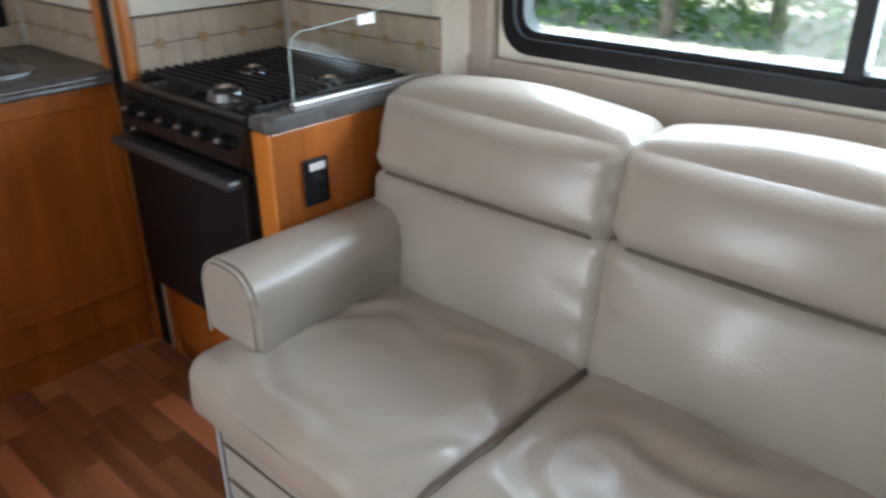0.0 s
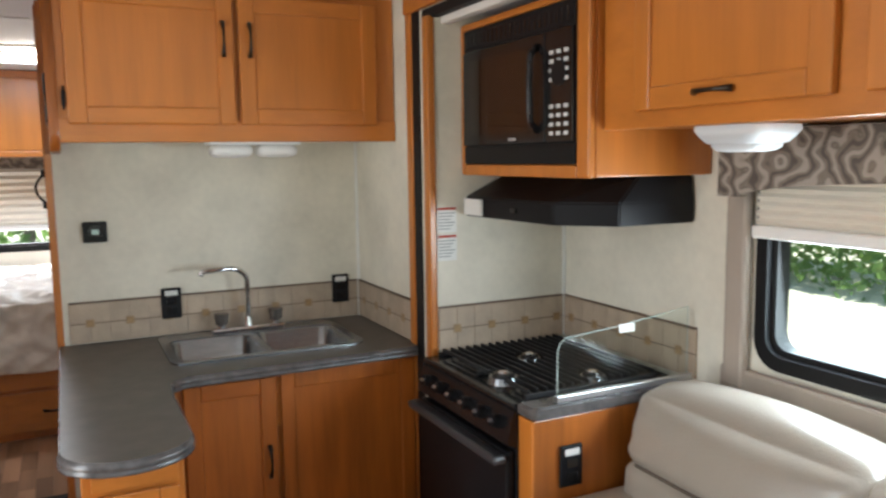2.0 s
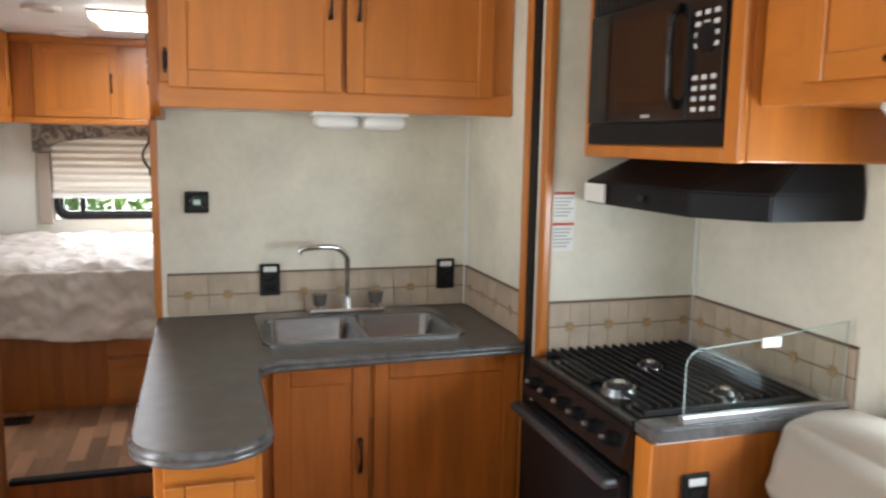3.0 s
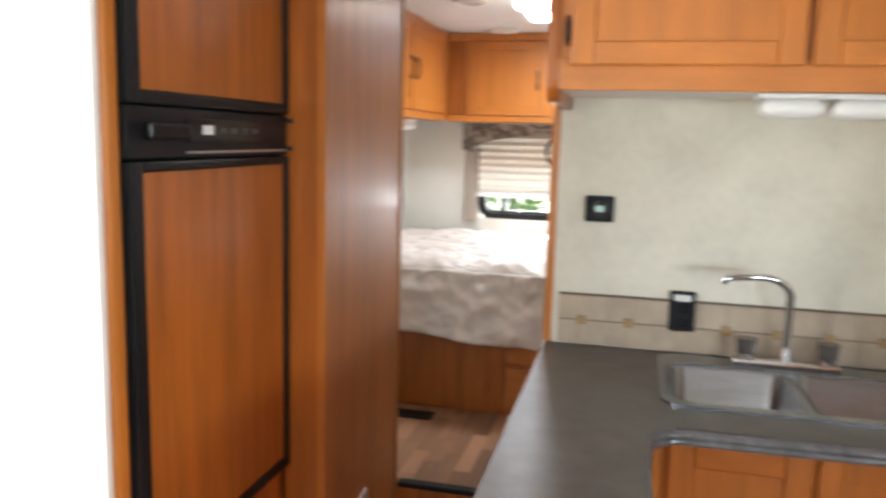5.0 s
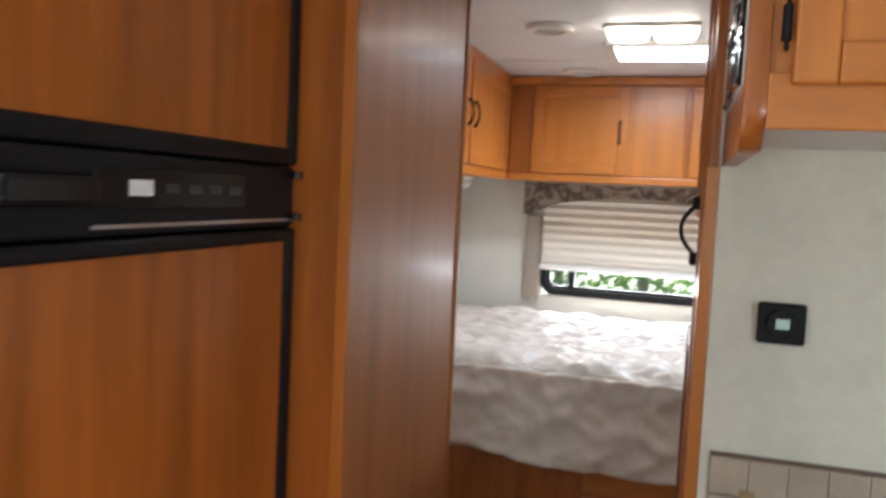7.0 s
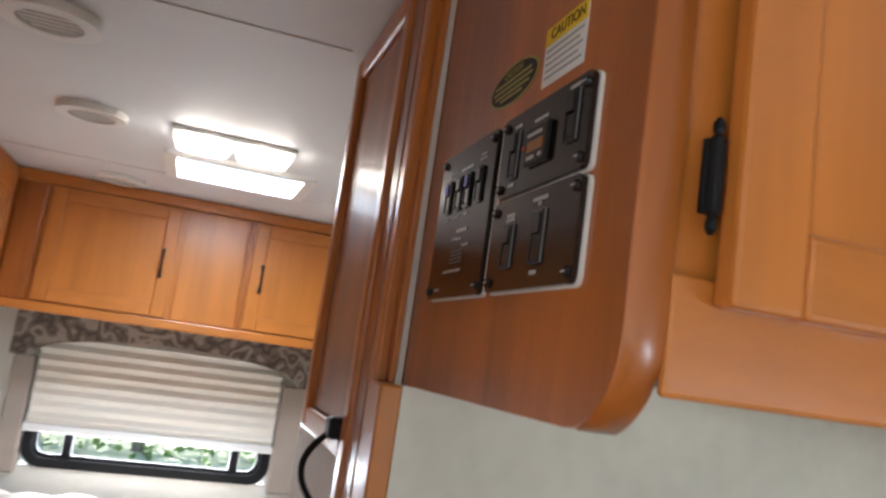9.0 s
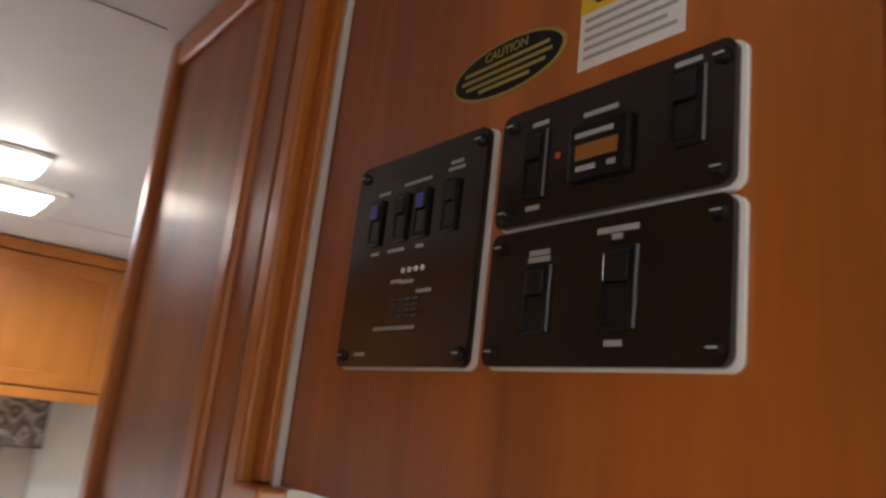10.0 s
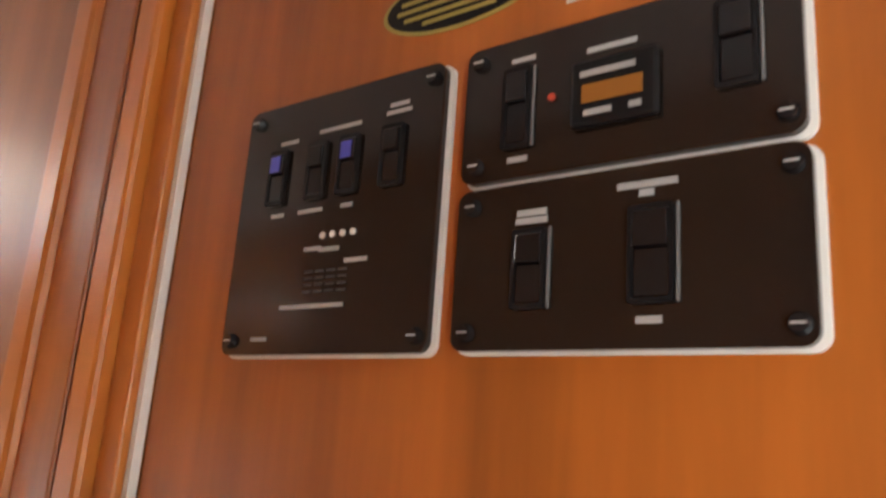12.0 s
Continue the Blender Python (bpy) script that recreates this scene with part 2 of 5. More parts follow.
def slab(axis, n0, n1, a0, a1, z0, z1, bevel=0.0, bm=None):
    """A box on a wall whose normal is the axis: n across the wall, a along it."""
    if axis == "x":
        return box((n0, a0, z0), (n1, a1, z1), bevel, bm=bm)
    return box((a0, n0, z0), (a1, n1, z1), bevel, bm=bm)


def pt(axis, n, a, z):
    return Vector((n, a, z)) if axis == "x" else Vector((a, n, z))


def cyl(p0, p1, r0, r1=None, seg=20, bm=None):
    out = bm or bmesh.new()
    p0, p1 = Vector(p0), Vector(p1)
    r1 = r0 if r1 is None else r1
    b = bmesh.new()
    bmesh.ops.create_cone(b, cap_ends=True, segments=seg, radius1=r0, radius2=r1, depth=(p1 - p0).length)
    q = (p1 - p0).to_track_quat("Z", "Y").to_matrix().to_4x4()
    bmesh.ops.transform(b, matrix=Matrix.Translation((p0 + p1) / 2) @ q, verts=b.verts)
    join(out, b)
    return out


def tube(points, radii, seg=10, bm=None):
    out = bm or bmesh.new()
    P = [Vector(p) for p in points]
    R = radii if isinstance(radii, (list, tuple)) else [radii] * len(P)
    rings = []
    up = Vector((0.13, 0.31, 0.94)).normalized()
    for i, p in enumerate(P):
        d = (P[min(i + 1, len(P) - 1)] - P[max(i - 1, 0)]).normalized()
        s = d.cross(up)
        s = s.normalized() if s.length > 1e-3 else Vector((1, 0, 0))
        t = s.cross(d)
        rings.append([out.verts.new(p + R[i] * (math.cos(k * 2 * math.pi / seg) * s + math.sin(k * 2 * math.pi / seg) * t)) for k in range(seg)])
    for a, b in zip(rings, rings[1:]):
        for k in range(seg):
            out.faces.new((a[k], a[(k + 1) % seg], b[(k + 1) % seg], b[k]))
    out.faces.new(rings[0][::-1])
    out.faces.new(rings[-1])
    return out


def prism(outline, z0, z1, bm=None, plane="z"):
    """An outline of (u, v) pushed from z0 to z1 along the plane's axis."""
    out = bm or bmesh.new()

    def at(u, v, w):
        return {"z": (u, v, w), "x": (w, u, v), "y": (u, w, v)}[plane]
    lo = [out.verts.new(at(u, v, z0)) for u, v in outline]
    hi = [out.verts.new(at(u, v, z1)) for u, v in outline]
    n = len(outline)
    for i in range(n):
        out.faces.new((lo[i], lo[(i + 1) % n], hi[(i + 1) % n], hi[i]))
    out.faces.new(lo[::-1])
    out.faces.new(hi)
    bmesh.ops.recalc_face_normals(out, faces=out.faces[:])
    return out


def arc(cx, cy, r, a0, a1, n=8, ry=None):
    ry = r if ry is None else ry
    return [(cx + r * math.cos(radians(a0 + (a1 - a0) * i / n)), cy + ry * math.sin(radians(a0 + (a1 - a0) * i / n))) for i in range(n + 1)]


def round_rect(u0, u1, v0, v1, r, n=5):
    return arc(u1 - r, v0 + r, r, -90, 0, n) + arc(u1 - r, v1 - r, r, 0, 90, n) + arc(u0 + r, v1 - r, r, 90, 180, n) + arc(u0 + r, v0 + r, r, 180, 270, n)


def ring(outer, inner, w0, w1, plane):
    """A flat frame between two outlines of the same count."""
    out = bmesh.new()

    def at(u, v, w):
        return {"z": (u, v, w), "x": (w, u, v), "y": (u, w, v)}[plane]
    loops = [[out.verts.new(at(u, v, w)) for u, v in o] for o, w in ((outer, w0), (outer, w1), (inner, w1), (inner, w0))]
    n = len(outer)
    for a, b in zip(loops, loops[1:] + loops[:1]):
        for i in range(n):
            out.faces.new((a[i], a[(i + 1) % n], b[(i + 1) % n], b[i]))
    bmesh.ops.recalc_face_normals(out, faces=out.faces[:])
    return out


def puff(lo, hi, r, bulge=(0, 0, 0), n=12, wobble=0.0, lean=0.0, seed=0.0):
    """An upholstered block: rounded edges, swollen faces, slight creases; lean shifts x with height."""
    b = bmesh.new()
    bmesh.ops.create_cube(b, size=2)
    bmesh.ops.subdivide_edges(b, edges=b.edges[:], cuts=n, use_grid_fill=True)
    lo, hi = Vector(lo), Vector(hi)
    c, h = (lo + hi) / 2, (hi - lo) / 2
    for v in b.verts:
        u = v.co.copy()
        p = Vector([u[i] * h[i] for i in range(3)])
        q = Vector([max(-(h[i] - r), min(h[i] - r, p[i])) for i in range(3)])
        d = p - q
        p = q + d.normalized() * r if d.length > 1e-6 else p
        for i in range(3):
            j, k = (i + 1) % 3, (i + 2) % 3
            p[i] += bulge[i] * u[i] * (1 - u[j] ** 2) * (1 - u[k] ** 2)
        if wobble:
            p += wobble * noise.noise_vector((p + Vector((seed, seed, 0))) * 7.0)
        p.x += lean * p.z
        v.co = c + p
    bmesh.ops.recalc_face_normals(b, faces=b.faces[:])
    return b


def handle(parent, axis, plane, face, a, z, vertical=True, length=0.10):
    """An arched bronze pull with spread feet."""
    pts, rad = [], []
    for i in range(13):
        s = i / 12
        u = (s - 0.5) * length
        out = 0.004 + 0.019 * min(1, 4.2 * s * (1 - s)) ** 0.8
        pts.append(pt(axis, plane + face * out, a + (0 if vertical else u), z + (u if vertical else 0)))
        rad.append(0.0042 + 0.0035 * abs(2 * s - 1) ** 2)
    o = part("handle", tube(pts, rad, 8), bronze, parent, "dark bronze arched pull")
    return smooth(o)


def door(parent, axis, plane, face, a0, a1, z0, z1, pull=None, hinge=None, wood=None, rim=0.05, name="door"):
    """A framed cabinet door with a sunk panel."""
    wood = wood or maple
    t = 0.018 * face
    d = part(name, slab(axis, plane, plane + t * 0.45, a0 + 0.004, a1 - 0.004, z0 + 0.004, z1 - 0.004), wood, parent)
    rail = cherry_rail if wood == cherry else maple_rail
    for u, v in ((a0, a0 + rim), (a1 - rim, a1)):
        part("stile", slab(axis, plane, plane + t, u, v, z0, z1, 0.004), wood, d)
    for u, v in ((z0, z0 + rim), (z1 - rim, z1)):
        part("rail", slab(axis, plane, plane + t * 0.97, a0 + rim, a1 - rim, u, v, 0.004), rail, d)
    part("panel", slab(axis, plane, plane + t * 0.62, a0 + rim - 0.002, a1 - rim + 0.002, z0 + rim - 0.002, z1 - rim + 0.002, 0.003), wood, d)
    if pull:
        handle(d, axis, plane + t, face, pull[0], pull[1], pull[2])
    for a, z in hinge or ():
        hb = slab(axis, plane - face * 0.0005, plane + face * 0.004, a - 0.003, a + 0.005, z - 0.022, z + 0.022, 0.0015)
        zs = (-0.034, -0.031, -0.027, -0.024, -0.021, 0.021, 0.024, 0.027, 0.031, 0.034)
        rs = (0.0015, 0.0034, 0.0036, 0.0024, 0.0050, 0.0050, 0.0024, 0.0036, 0.0034, 0.0015)
        tube([pt(axis, plane + face * 0.006, a + 0.003, z + e) for e in zs], list(rs), 10, bm=hb)
        part("hinge", hb, black_satin, d, "black surface hinge")
    return d


def letters(parent, text, size, m, material):
    c = bpy.data.curves.new("lettering", "FONT")
    c.body, c.size, c.align_x, c.align_y = text, size, "CENTER", "CENTER"
    c.extrude = 0.0002
    c.materials.append(material)
    o = new("lettering", c)
    o.parent = parent
    o.matrix_local = Matrix.Translation(-BASE[parent.name]) @ m
    BASE[o.name] = BASE[parent.name]
    return o


FLOOR, BEDFLOOR, CEIL = 0.05, 0.16, 2.06
XL, XM, XS = -1.20, 1.06, 1.56     # left wall, main side wall, slide-out wall
YW, YE, YR, YF = 0.03, -0.66, 2.60, -3.9   # sink wall, slide-out end wall, rear wall, front

# ---- shell ----
fl = structure("floor", box((XL - 0.1, YF - 0.1, -0.05), (XS + 0.1, 0.58, FLOOR - 0.008)), grout, "dark underlay of the plank laminate floor", "floor")
bfl = structure("floor_bedroom", box((XL - 0.1, 0.585, -0.05), (XM + 0.1, YR + 0.1, BEDFLOOR - 0.008)), grout, "raised bedroom floor under plank laminate", "floor")
structure("ceiling", box((XL - 0.1, YF - 0.1, CEIL), (XM + 0.05, 1.50, CEIL + 0.05)), ceil_mat, "white textured vinyl ceiling", "ceiling")
cb = box((XL - 0.1, 1.82, CEIL), (XM + 0.05, YR + 0.1, CEIL + 0.05))
box((XL - 0.1, 1.50, CEIL), (-0.34, 1.82, CEIL + 0.05), bm=cb)
box((0.04, 1.50, CEIL), (XM + 0.05, 1.82, CEIL + 0.05), bm=cb)
structure("ceiling_bedroom", cb, ceil_mat, "white textured bedroom ceiling round a skylight", "ceiling")
wl = box((XL - 0.06, YF, -0.05), (XL, -1.72, CEIL))
box((XL - 0.06, -1.72, 1.93), (XL, -1.06, CEIL), bm=wl)
box((XL - 0.06, -1.06, -0.05), (XL, YR, CEIL), bm=wl)
structure("wall_left", wl, bed_wall, "pale papered side wall with the entry doorway")
wm = box((XM, -0.60, -0.05), (XM + 0.06, YR, CEIL))
box((XM, YF, 1.985), (XM + 0.06, -0.60, CEIL), bm=wm)
structure("wall_main", wm, paper, "cream mottled side wall beside the sink")
wk = box((-0.004, YW, -0.05), (XM, YW + 0.045, 1.559))
box((0.0225, YW, 1.559), (XM, YW + 0.045, CEIL), bm=wk)
structure("wall_sink", wk, paper, "cream mottled partition wall behind the sink")
wf = box((XL - 0.06, YF - 0.06, -0.05), (XM + 0.06, YF, 1.0))
box((XL - 0.06, YF - 0.06, 1.9), (XM + 0.06, YF, CEIL), bm=wf)
box((XL - 0.06, YF - 0.06, 1.0), (-1.0, YF, 1.9), bm=wf)
box((0.8, YF - 0.06, 1.0), (XM + 0.06, YF, 1.9), bm=wf)
structure("wall_front", wf, taupe_board, "plain front wall below the windshield")
wr = box((XL, YR, -0.05), (-0.73, YR + 0.06, CEIL))
box((0.20, YR, -0.05), (XM, YR + 0.06, CEIL), bm=wr)
box((-0.73, YR, -0.05), (0.20, YR + 0.06, 0.985), bm=wr)
box((-0.73, YR, 1.50), (0.20, YR + 0.06, CEIL), bm=wr)
structure("wall_rear", wr, bed_wall, "pale rear bedroom wall with a wide window")
# slide-out room
structure("wall_slide_end", box((XM + 0.0125, YE, FLOOR), (XS, YE + 0.05, 1.98)), paper, "cream mottled end wall of the slide-out")
WY0, WY1, WZ0, WZ1 = -2.86, -1.49, 1.00, 1.56
ws = box((XS, YE + 0.05, -0.05), (XS + 0.06, WY1 - 0.02, 2.0))
box((XS, YF, -0.05), (XS + 0.06, WY0 + 0.02, 2.0), bm=ws)
box((XS, WY0 + 0.02, -0.05), (XS + 0.06, WY1 - 0.02, WZ0 + 0.02), bm=ws)
box((XS, WY0 + 0.02, WZ1 - 0.02), (XS + 0.06, WY1 - 0.02, 2.0), bm=ws)
structure("wall_slide", ws, paper, "cream wall of the slide-out with a wide window")
structure("wall_slide_front", box((XM + 0.065, -3.25, FLOOR), (XS, -3.20, 1.98)), paper, "plain front end wall of the slide-out")
structure("ceiling_slide", box((XM + 0.065, -3.25, 1.975), (XS + 0.06, YE + 0.05, 2.02)), ceil_mat, "white slide-out ceiling", "ceiling")

# trim round the slide-out opening
def slide_trim():
    b = box((XM - 0.012, -0.535, FLOOR), (XM - 0.001, -0.495, 1.99), 0.004)
    structure("trim", b, maple, "honey maple strip at the slide-out opening", "trim")
    structure("trim_seal", box((XM - 0.006, -0.585, FLOOR), (XM - 0.001, -0.536, 1.99)), seal, "black rubber seal of the slide-out", "trim")
    b = box((XM - 0.016, YE - 0.006, FLOOR), (XM + 0.012, YE + 0.03, 1.96), 0.006)
    structure("trim_slide", b, maple, "honey maple edge of the slide-out end wall", "trim")
    structure("trim_top", box((XM - 0.022, -3.2, 1.985), (XM - 0.001, -0.5, 2.055), 0.004), maple_rail, "honey maple header above the slide-out", "trim")
    structure("trim_top_seal", box((XM + 0.0, -3.2, 1.955), (XM + 0.03, -0.60, 1.984)), seal, "black rubber seal under the header", "trim")
    structure("trim_top_slide", box((XM + 0.031, -3.2, 1.935), (XM + 0.064, YE - 0.007, 1.974), 0.004), white_wall, "pale edge strip of the slide-out top", "trim")
    structure("trim_corner", box((XM - 0.010, YW - 0.010, 0.91), (XM - 0.0005, YW - 0.0005, 1.59)), label_white, "pale corner bead behind the sink", "trim")
    structure("trim_corner_stove", box((XS - 0.010, YE - 0.010, 0.91), (XS - 0.0005, YE - 0.0005, 1.36)), label_white, "pale corner bead behind the stove", "trim")
    structure("trim_jamb", box((-0.024, YW + 0.0455, FLOOR), (0.012, YW + 0.072, CEIL - 0.001), 0.004), maple, "honey maple doorway jamb beside the sink wall", "trim")
    structure("trim_jamb_face", box((-0.028, YW - 0.003, 0.911), (-0.0045, YW + 0.044, 1.559), 0.003), maple, "honey maple wall end strip above the counter", "trim")
    structure("trim_jamb_upper", box((-0.013, YW + 0.0245, 1.56), (0.0220, YW + 0.045, CEIL - 0.001), 0.002), maple, "honey maple strip beside the switch cabinet", "trim")
    structure("trim_strip", box((-0.007, YW + 0.0185, 1.55), (-0.001, YW + 0.0235, CEIL - 0.001)), label_white, "cream bead beside the switch cabinet", "trim")


slide_trim()


# ---- windows ----
def sliding_window(name, axis, wall, out, a0, a1, z0, z1, mullions, label):
    """Black rounded frame set through a wall, with panes."""
    w = thing(name, pt(axis, wall, (a0 + a1) / 2, z0), label, "window", kind="structure")
    pl = axis
    o1, i1 = round_rect(a0, a1, z0, z1, 0.075), round_rect(a0 + 0.035, a1 - 0.035, z0 + 0.035, z1 - 0.035, 0.05)
    part("window_frame", ring(o1, i1, wall - out * 0.012, wall + out * 0.055, pl), black_satin, w, "black rounded frame")
    o2, i2 = round_rect(a0 + 0.034, a1 - 0.034, z0 + 0.034, z1 - 0.034, 0.05), round_rect(a0 + 0.05, a1 - 0.05, z0 + 0.05, z1 - 0.05, 0.04)
    part("sash", ring(o2, i2, wall + out * 0.006, wall + out * 0.05, pl), seal, w)
    for m in mullions:
        part("mullion", slab(axis, wall + out * 0.004, wall + out * 0.045, m - 0.018, m + 0.018, z0 + 0.036, z1 - 0.036, 0.003), black_satin, w)
    edges = [a0 + 0.04] + list(mullions) + [a1 - 0.04]
    for u, v in zip(edges, edges[1:]):
        p = part("pane", slab(axis, wall + out * 0.026, wall + out * 0.030, u, v, z0 + 0.04, z1 - 0.04), pane_mat, w, "clear glass pane")
        p.visible_shadow = False
    return w


sliding_window("window_1", "x", XS, 1, WY0, WY1, WZ0, WZ1, [-2.245], "wide sliding window in a black rounded frame")
sliding_window("window_2", "y", YR, 1, -0.73, 0.20, 0.985, 1.50, [-0.57, 0.06], "bedroom window in a black rounded frame")
sliding_window("window_3", "y", YF - 0.06, -1, -1.0, 0.8, 1.0, 1.9, [], "windshield behind a plain front wall")


def pleated_shade(axis, wall, inn, a0, a1, zb, zt, pitch, label):
    s = thing("pleated_shade", pt(axis, wall, (a0 + a1) / 2, zb), label, "window shade")
    b = bmesh.new()
    k = int((zt - zb) / (pitch / 2))
    rows = []
    for i in range(k + 1):
        z = zb + 0.03 + (zt - zb - 0.03) * i / k
        n = wall + inn * (0.028 + (0.011 if i % 2 else 0.0))
        rows.append([(b.verts.new(pt(axis, n, a0 + 0.01, z)), b.verts.new(pt(axis, n, a1 - 0.01, z)),
                      b.verts.new(pt(axis, n - inn * 0.012, a0 + 0.01, z)), b.verts.new(pt(axis, n - inn * 0.012, a1 - 0.01, z)))])
    for r0, r1 in zip(rows, rows[1:]):
        b.faces.new((r0[0][0], r0[0][1], r1[0][1], r1[0][0]))
        b.faces.new((r0[0][2], r1[0][2], r1[0][3], r0[0][3]))
    part("pleats", b, shade_mat, s)
    part("bottom_rail", slab(axis, wall + inn * 0.016, wall + inn * 0.045, a0, a1, zb, zb + 0.032, 0.006), white_plastic, s, "white bottom rail")
    return s


def valance(axis, wall, inn, a0, a1, z0, z1, drop, depth, label):
    """A padded board with an arched lower edge and two side legs."""
    v = thing("valance", pt(axis, wall, (a0 + a1) / 2, z0), label, "valance")
    out = [(a0, z1), (a0, z0 - drop), (a0 + 0.07, z0 - drop)]
    n = 16
    for i in range(n + 1):
        s = i / n
        out.append((a0 + 0.075 + (a1 - a0 - 0.15) * s, z0 - drop * 0.8 + drop * 0.8 * math.sin(math.pi * s) ** 0.55))
    out += [(a1 - 0.07, z0 - drop), (a1, z0 - drop), (a1, z1)]
    part("board", prism(out, wall + inn * (depth - 0.02), wall + inn * depth, plane=axis), valance_mat, v)
    for e in (a0, a1 - 0.018):
        part("side", slab(axis, wall + inn * 0.002, wall + inn * (depth - 0.021), e, e + 0.018, z0 - drop, z1), valance_mat, v)
    return v


pleated_shade("x", XS, -1, WY0 + 0.02, WY1 - 0.01, 1.325, 1.575, 0.022, "half-raised cream pleated shade of the slide-out window")
valance("x", XS, -1, WY0 - 0.05, WY1 + 0.06, 1.47, 1.585, 0.045, 0.085, "taupe leaf-patterned valance over the slide-out window")
pleated_shade("y", YR, -1, -0.735, 0.205, 1.12, 1.50, 0.045, "cream pleated shade drawn most of the way down")
valance("y", YR, -1, -0.82, 0.32, 1.50, 1.565, 0.10, 0.10, "taupe leaf-patterned valance over the bedroom window")
for a0, a1 in ((-0.815, -0.735), (0.205, 0.315)):
    structure("trim_window_side", slab("y", YR - 0.03, YR - 0.001, a0, a1, 0.96, 1.40, 0.008), taupe_board, "padded taupe side board of the bedroom window", "trim")
structure("trim_window_pad", slab("x", XS - 0.030, XS - 0.001, WY1 + 0.015, WY1 + 0.085, 0.93, 1.47, 0.012), taupe_board, "padded taupe side board of the slide-out window", "trim")
structure("trim_window_sill", slab("x", XS - 0.022, XS - 0.001, -3.1, WY1 + 0.10, 0.60, 0.985, 0.01), taupe_board, "padded taupe board under the window", "trim")

# ---- kitchen cabinets ----
def sink_base():
    c = thing("sink_cabinet", (0.68, -0.25, FLOOR), "honey maple base cabinet below the sink", "cabinet")
    part("body", box((0.27, -0.515, 0.15), (XM - 0.014, YW - 0.002, 0.70), 0.003), cherry, c)
    part("apron", box((0.27, -0.5165, 0.70), (XM - 0.014, -0.49, 0.876), 0.003), maple_rail, c)
    part("plinth", box((0.27, -0.498, FLOOR), (XM - 0.014, -0.46, 0.152)), cherry, c)
    door(c, "y", -0.517, -1, 0.30, 0.575, 0.27, 0.865, (0.548, 0.60, True), wood=cherry)
    part("fixed_panel", box((0.60, -0.524, 0.27), (XM - 0.016, -0.518, 0.865), 0.002), cherry, c)
    for a0, a1, z0, z1 in ((0.59, 0.635, 0.26, 0.87), (0.635, 0.995, 0.82, 0.87), (0.635, 0.995, 0.26, 0.31), (0.995, XM - 0.016, 0.26, 0.87)):
        part("rail", box((a0, -0.532, z0), (a1, -0.5245, z1), 0.003), cherry, c)


def peninsula():
    c = thing("peninsula_cabinet", (0.12, -0.55, FLOOR), "honey maple peninsula cabinet under a rounded counter", "cabinet")
    part("body", box((0.015, -1.03, 0.12), (0.235, -0.02, 0.876), 0.004), maple, c)
    part("plinth", box((0.03, -1.00, FLOOR), (0.22, -0.05, 0.122)), cherry, c)
    part("drawer", box((0.035, -1.043, 0.80), (0.22, -1.031, 0.86), 0.003), maple_rail, c)
    door(c, "y", -1.031, -1, 0.035, 0.22, 0.16, 0.79, None, hinge=[(0.028, 0.62)], rim=0.042)
    handle(c, "x", 0.236, 1, -0.93, 0.56)


def countertop():
    c = thing("countertop", (0.5, -0.3, 0.87), "dark slate laminate countertop with a rounded peninsula end", "countertop")
    end = arc(0.115, -1.05, 0.135, 180, 360, 14, ry=0.115)
    edge = [(-0.02, YW - 0.003)] + end
    edge += [(0.25, -0.72)] + arc(0.33, -0.645, 0.075, 180, 90, 8)[1:]
    edge += [(XM - 0.015, -0.556), (XM - 0.002, -0.49), (XM - 0.002, YW - 0.003)]
    part("top", cut_hole(edge, 0.31, 0.89, -0.405, -0.085, 0.892, 0.910), counter_mat, c)
    e = bmesh.new()
    prof = [(0.0, 0.876), (0.008, 0.879), (0.009, 0.886), (0.004, 0.889), (0.009, 0.893), (0.008, 0.902), (0.0, 0.909)]
    path = edge[1:-2]
    rows = []
    for i, (x, y) in enumerate(path):
        a, d = Vector(path[max(i - 1, 0)]), Vector(path[min(i + 1, len(path) - 1)])
        t = (d - a).normalized()
        nx, ny = t.y, -t.x
        rows.append([e.verts.new((x + nx * o, y + ny * o, z)) for o, z in prof])
    for r0, r1 in zip(rows, rows[1:]):
        for k in range(len(prof) - 1):
            e.faces.new((r0[k], r1[k], r1[k + 1], r0[k + 1]))
    bmesh.ops.recalc_face_normals(e, faces=e.faces[:])
    smooth(part("edge", e, counter_edge, c, "ribbed grey laminate edge"))
    part("edge_side", box((-0.0235, -1.04, 0.877), (-0.0195, YW - 0.005, 0.909), 0.001), counter_edge, c)


def cut_hole(edge, x0, x1, y0, y1, z0, z1):
    """The counter slab with the rectangular sink hole, as strips round it."""
    b = bmesh.new()
    left = [(-0.02, YW - 0.003)] + [p for p in edge[1:] if p[0] < 0.305] + [(0.31, -0.567), (0.31, YW - 0.003)]
    prism(left, z0, z1, b)
    prism([(x0, YW - 0.003), (x0, y1), (XM - 0.002, y1), (XM - 0.002, YW - 0.003)], z0, z1, b)
    prism([(x0, y0), (x0, -0.563), (x0 + 0.03, -0.566), (XM - 0.015, -0.556), (XM - 0.002, -0.49), (XM - 0.002, y0)], z0, z1, b)
    prism([(x1, y1), (x1, y0), (XM - 0.002, y0), (XM - 0.002, y1)], z0, z1, b)
    return b


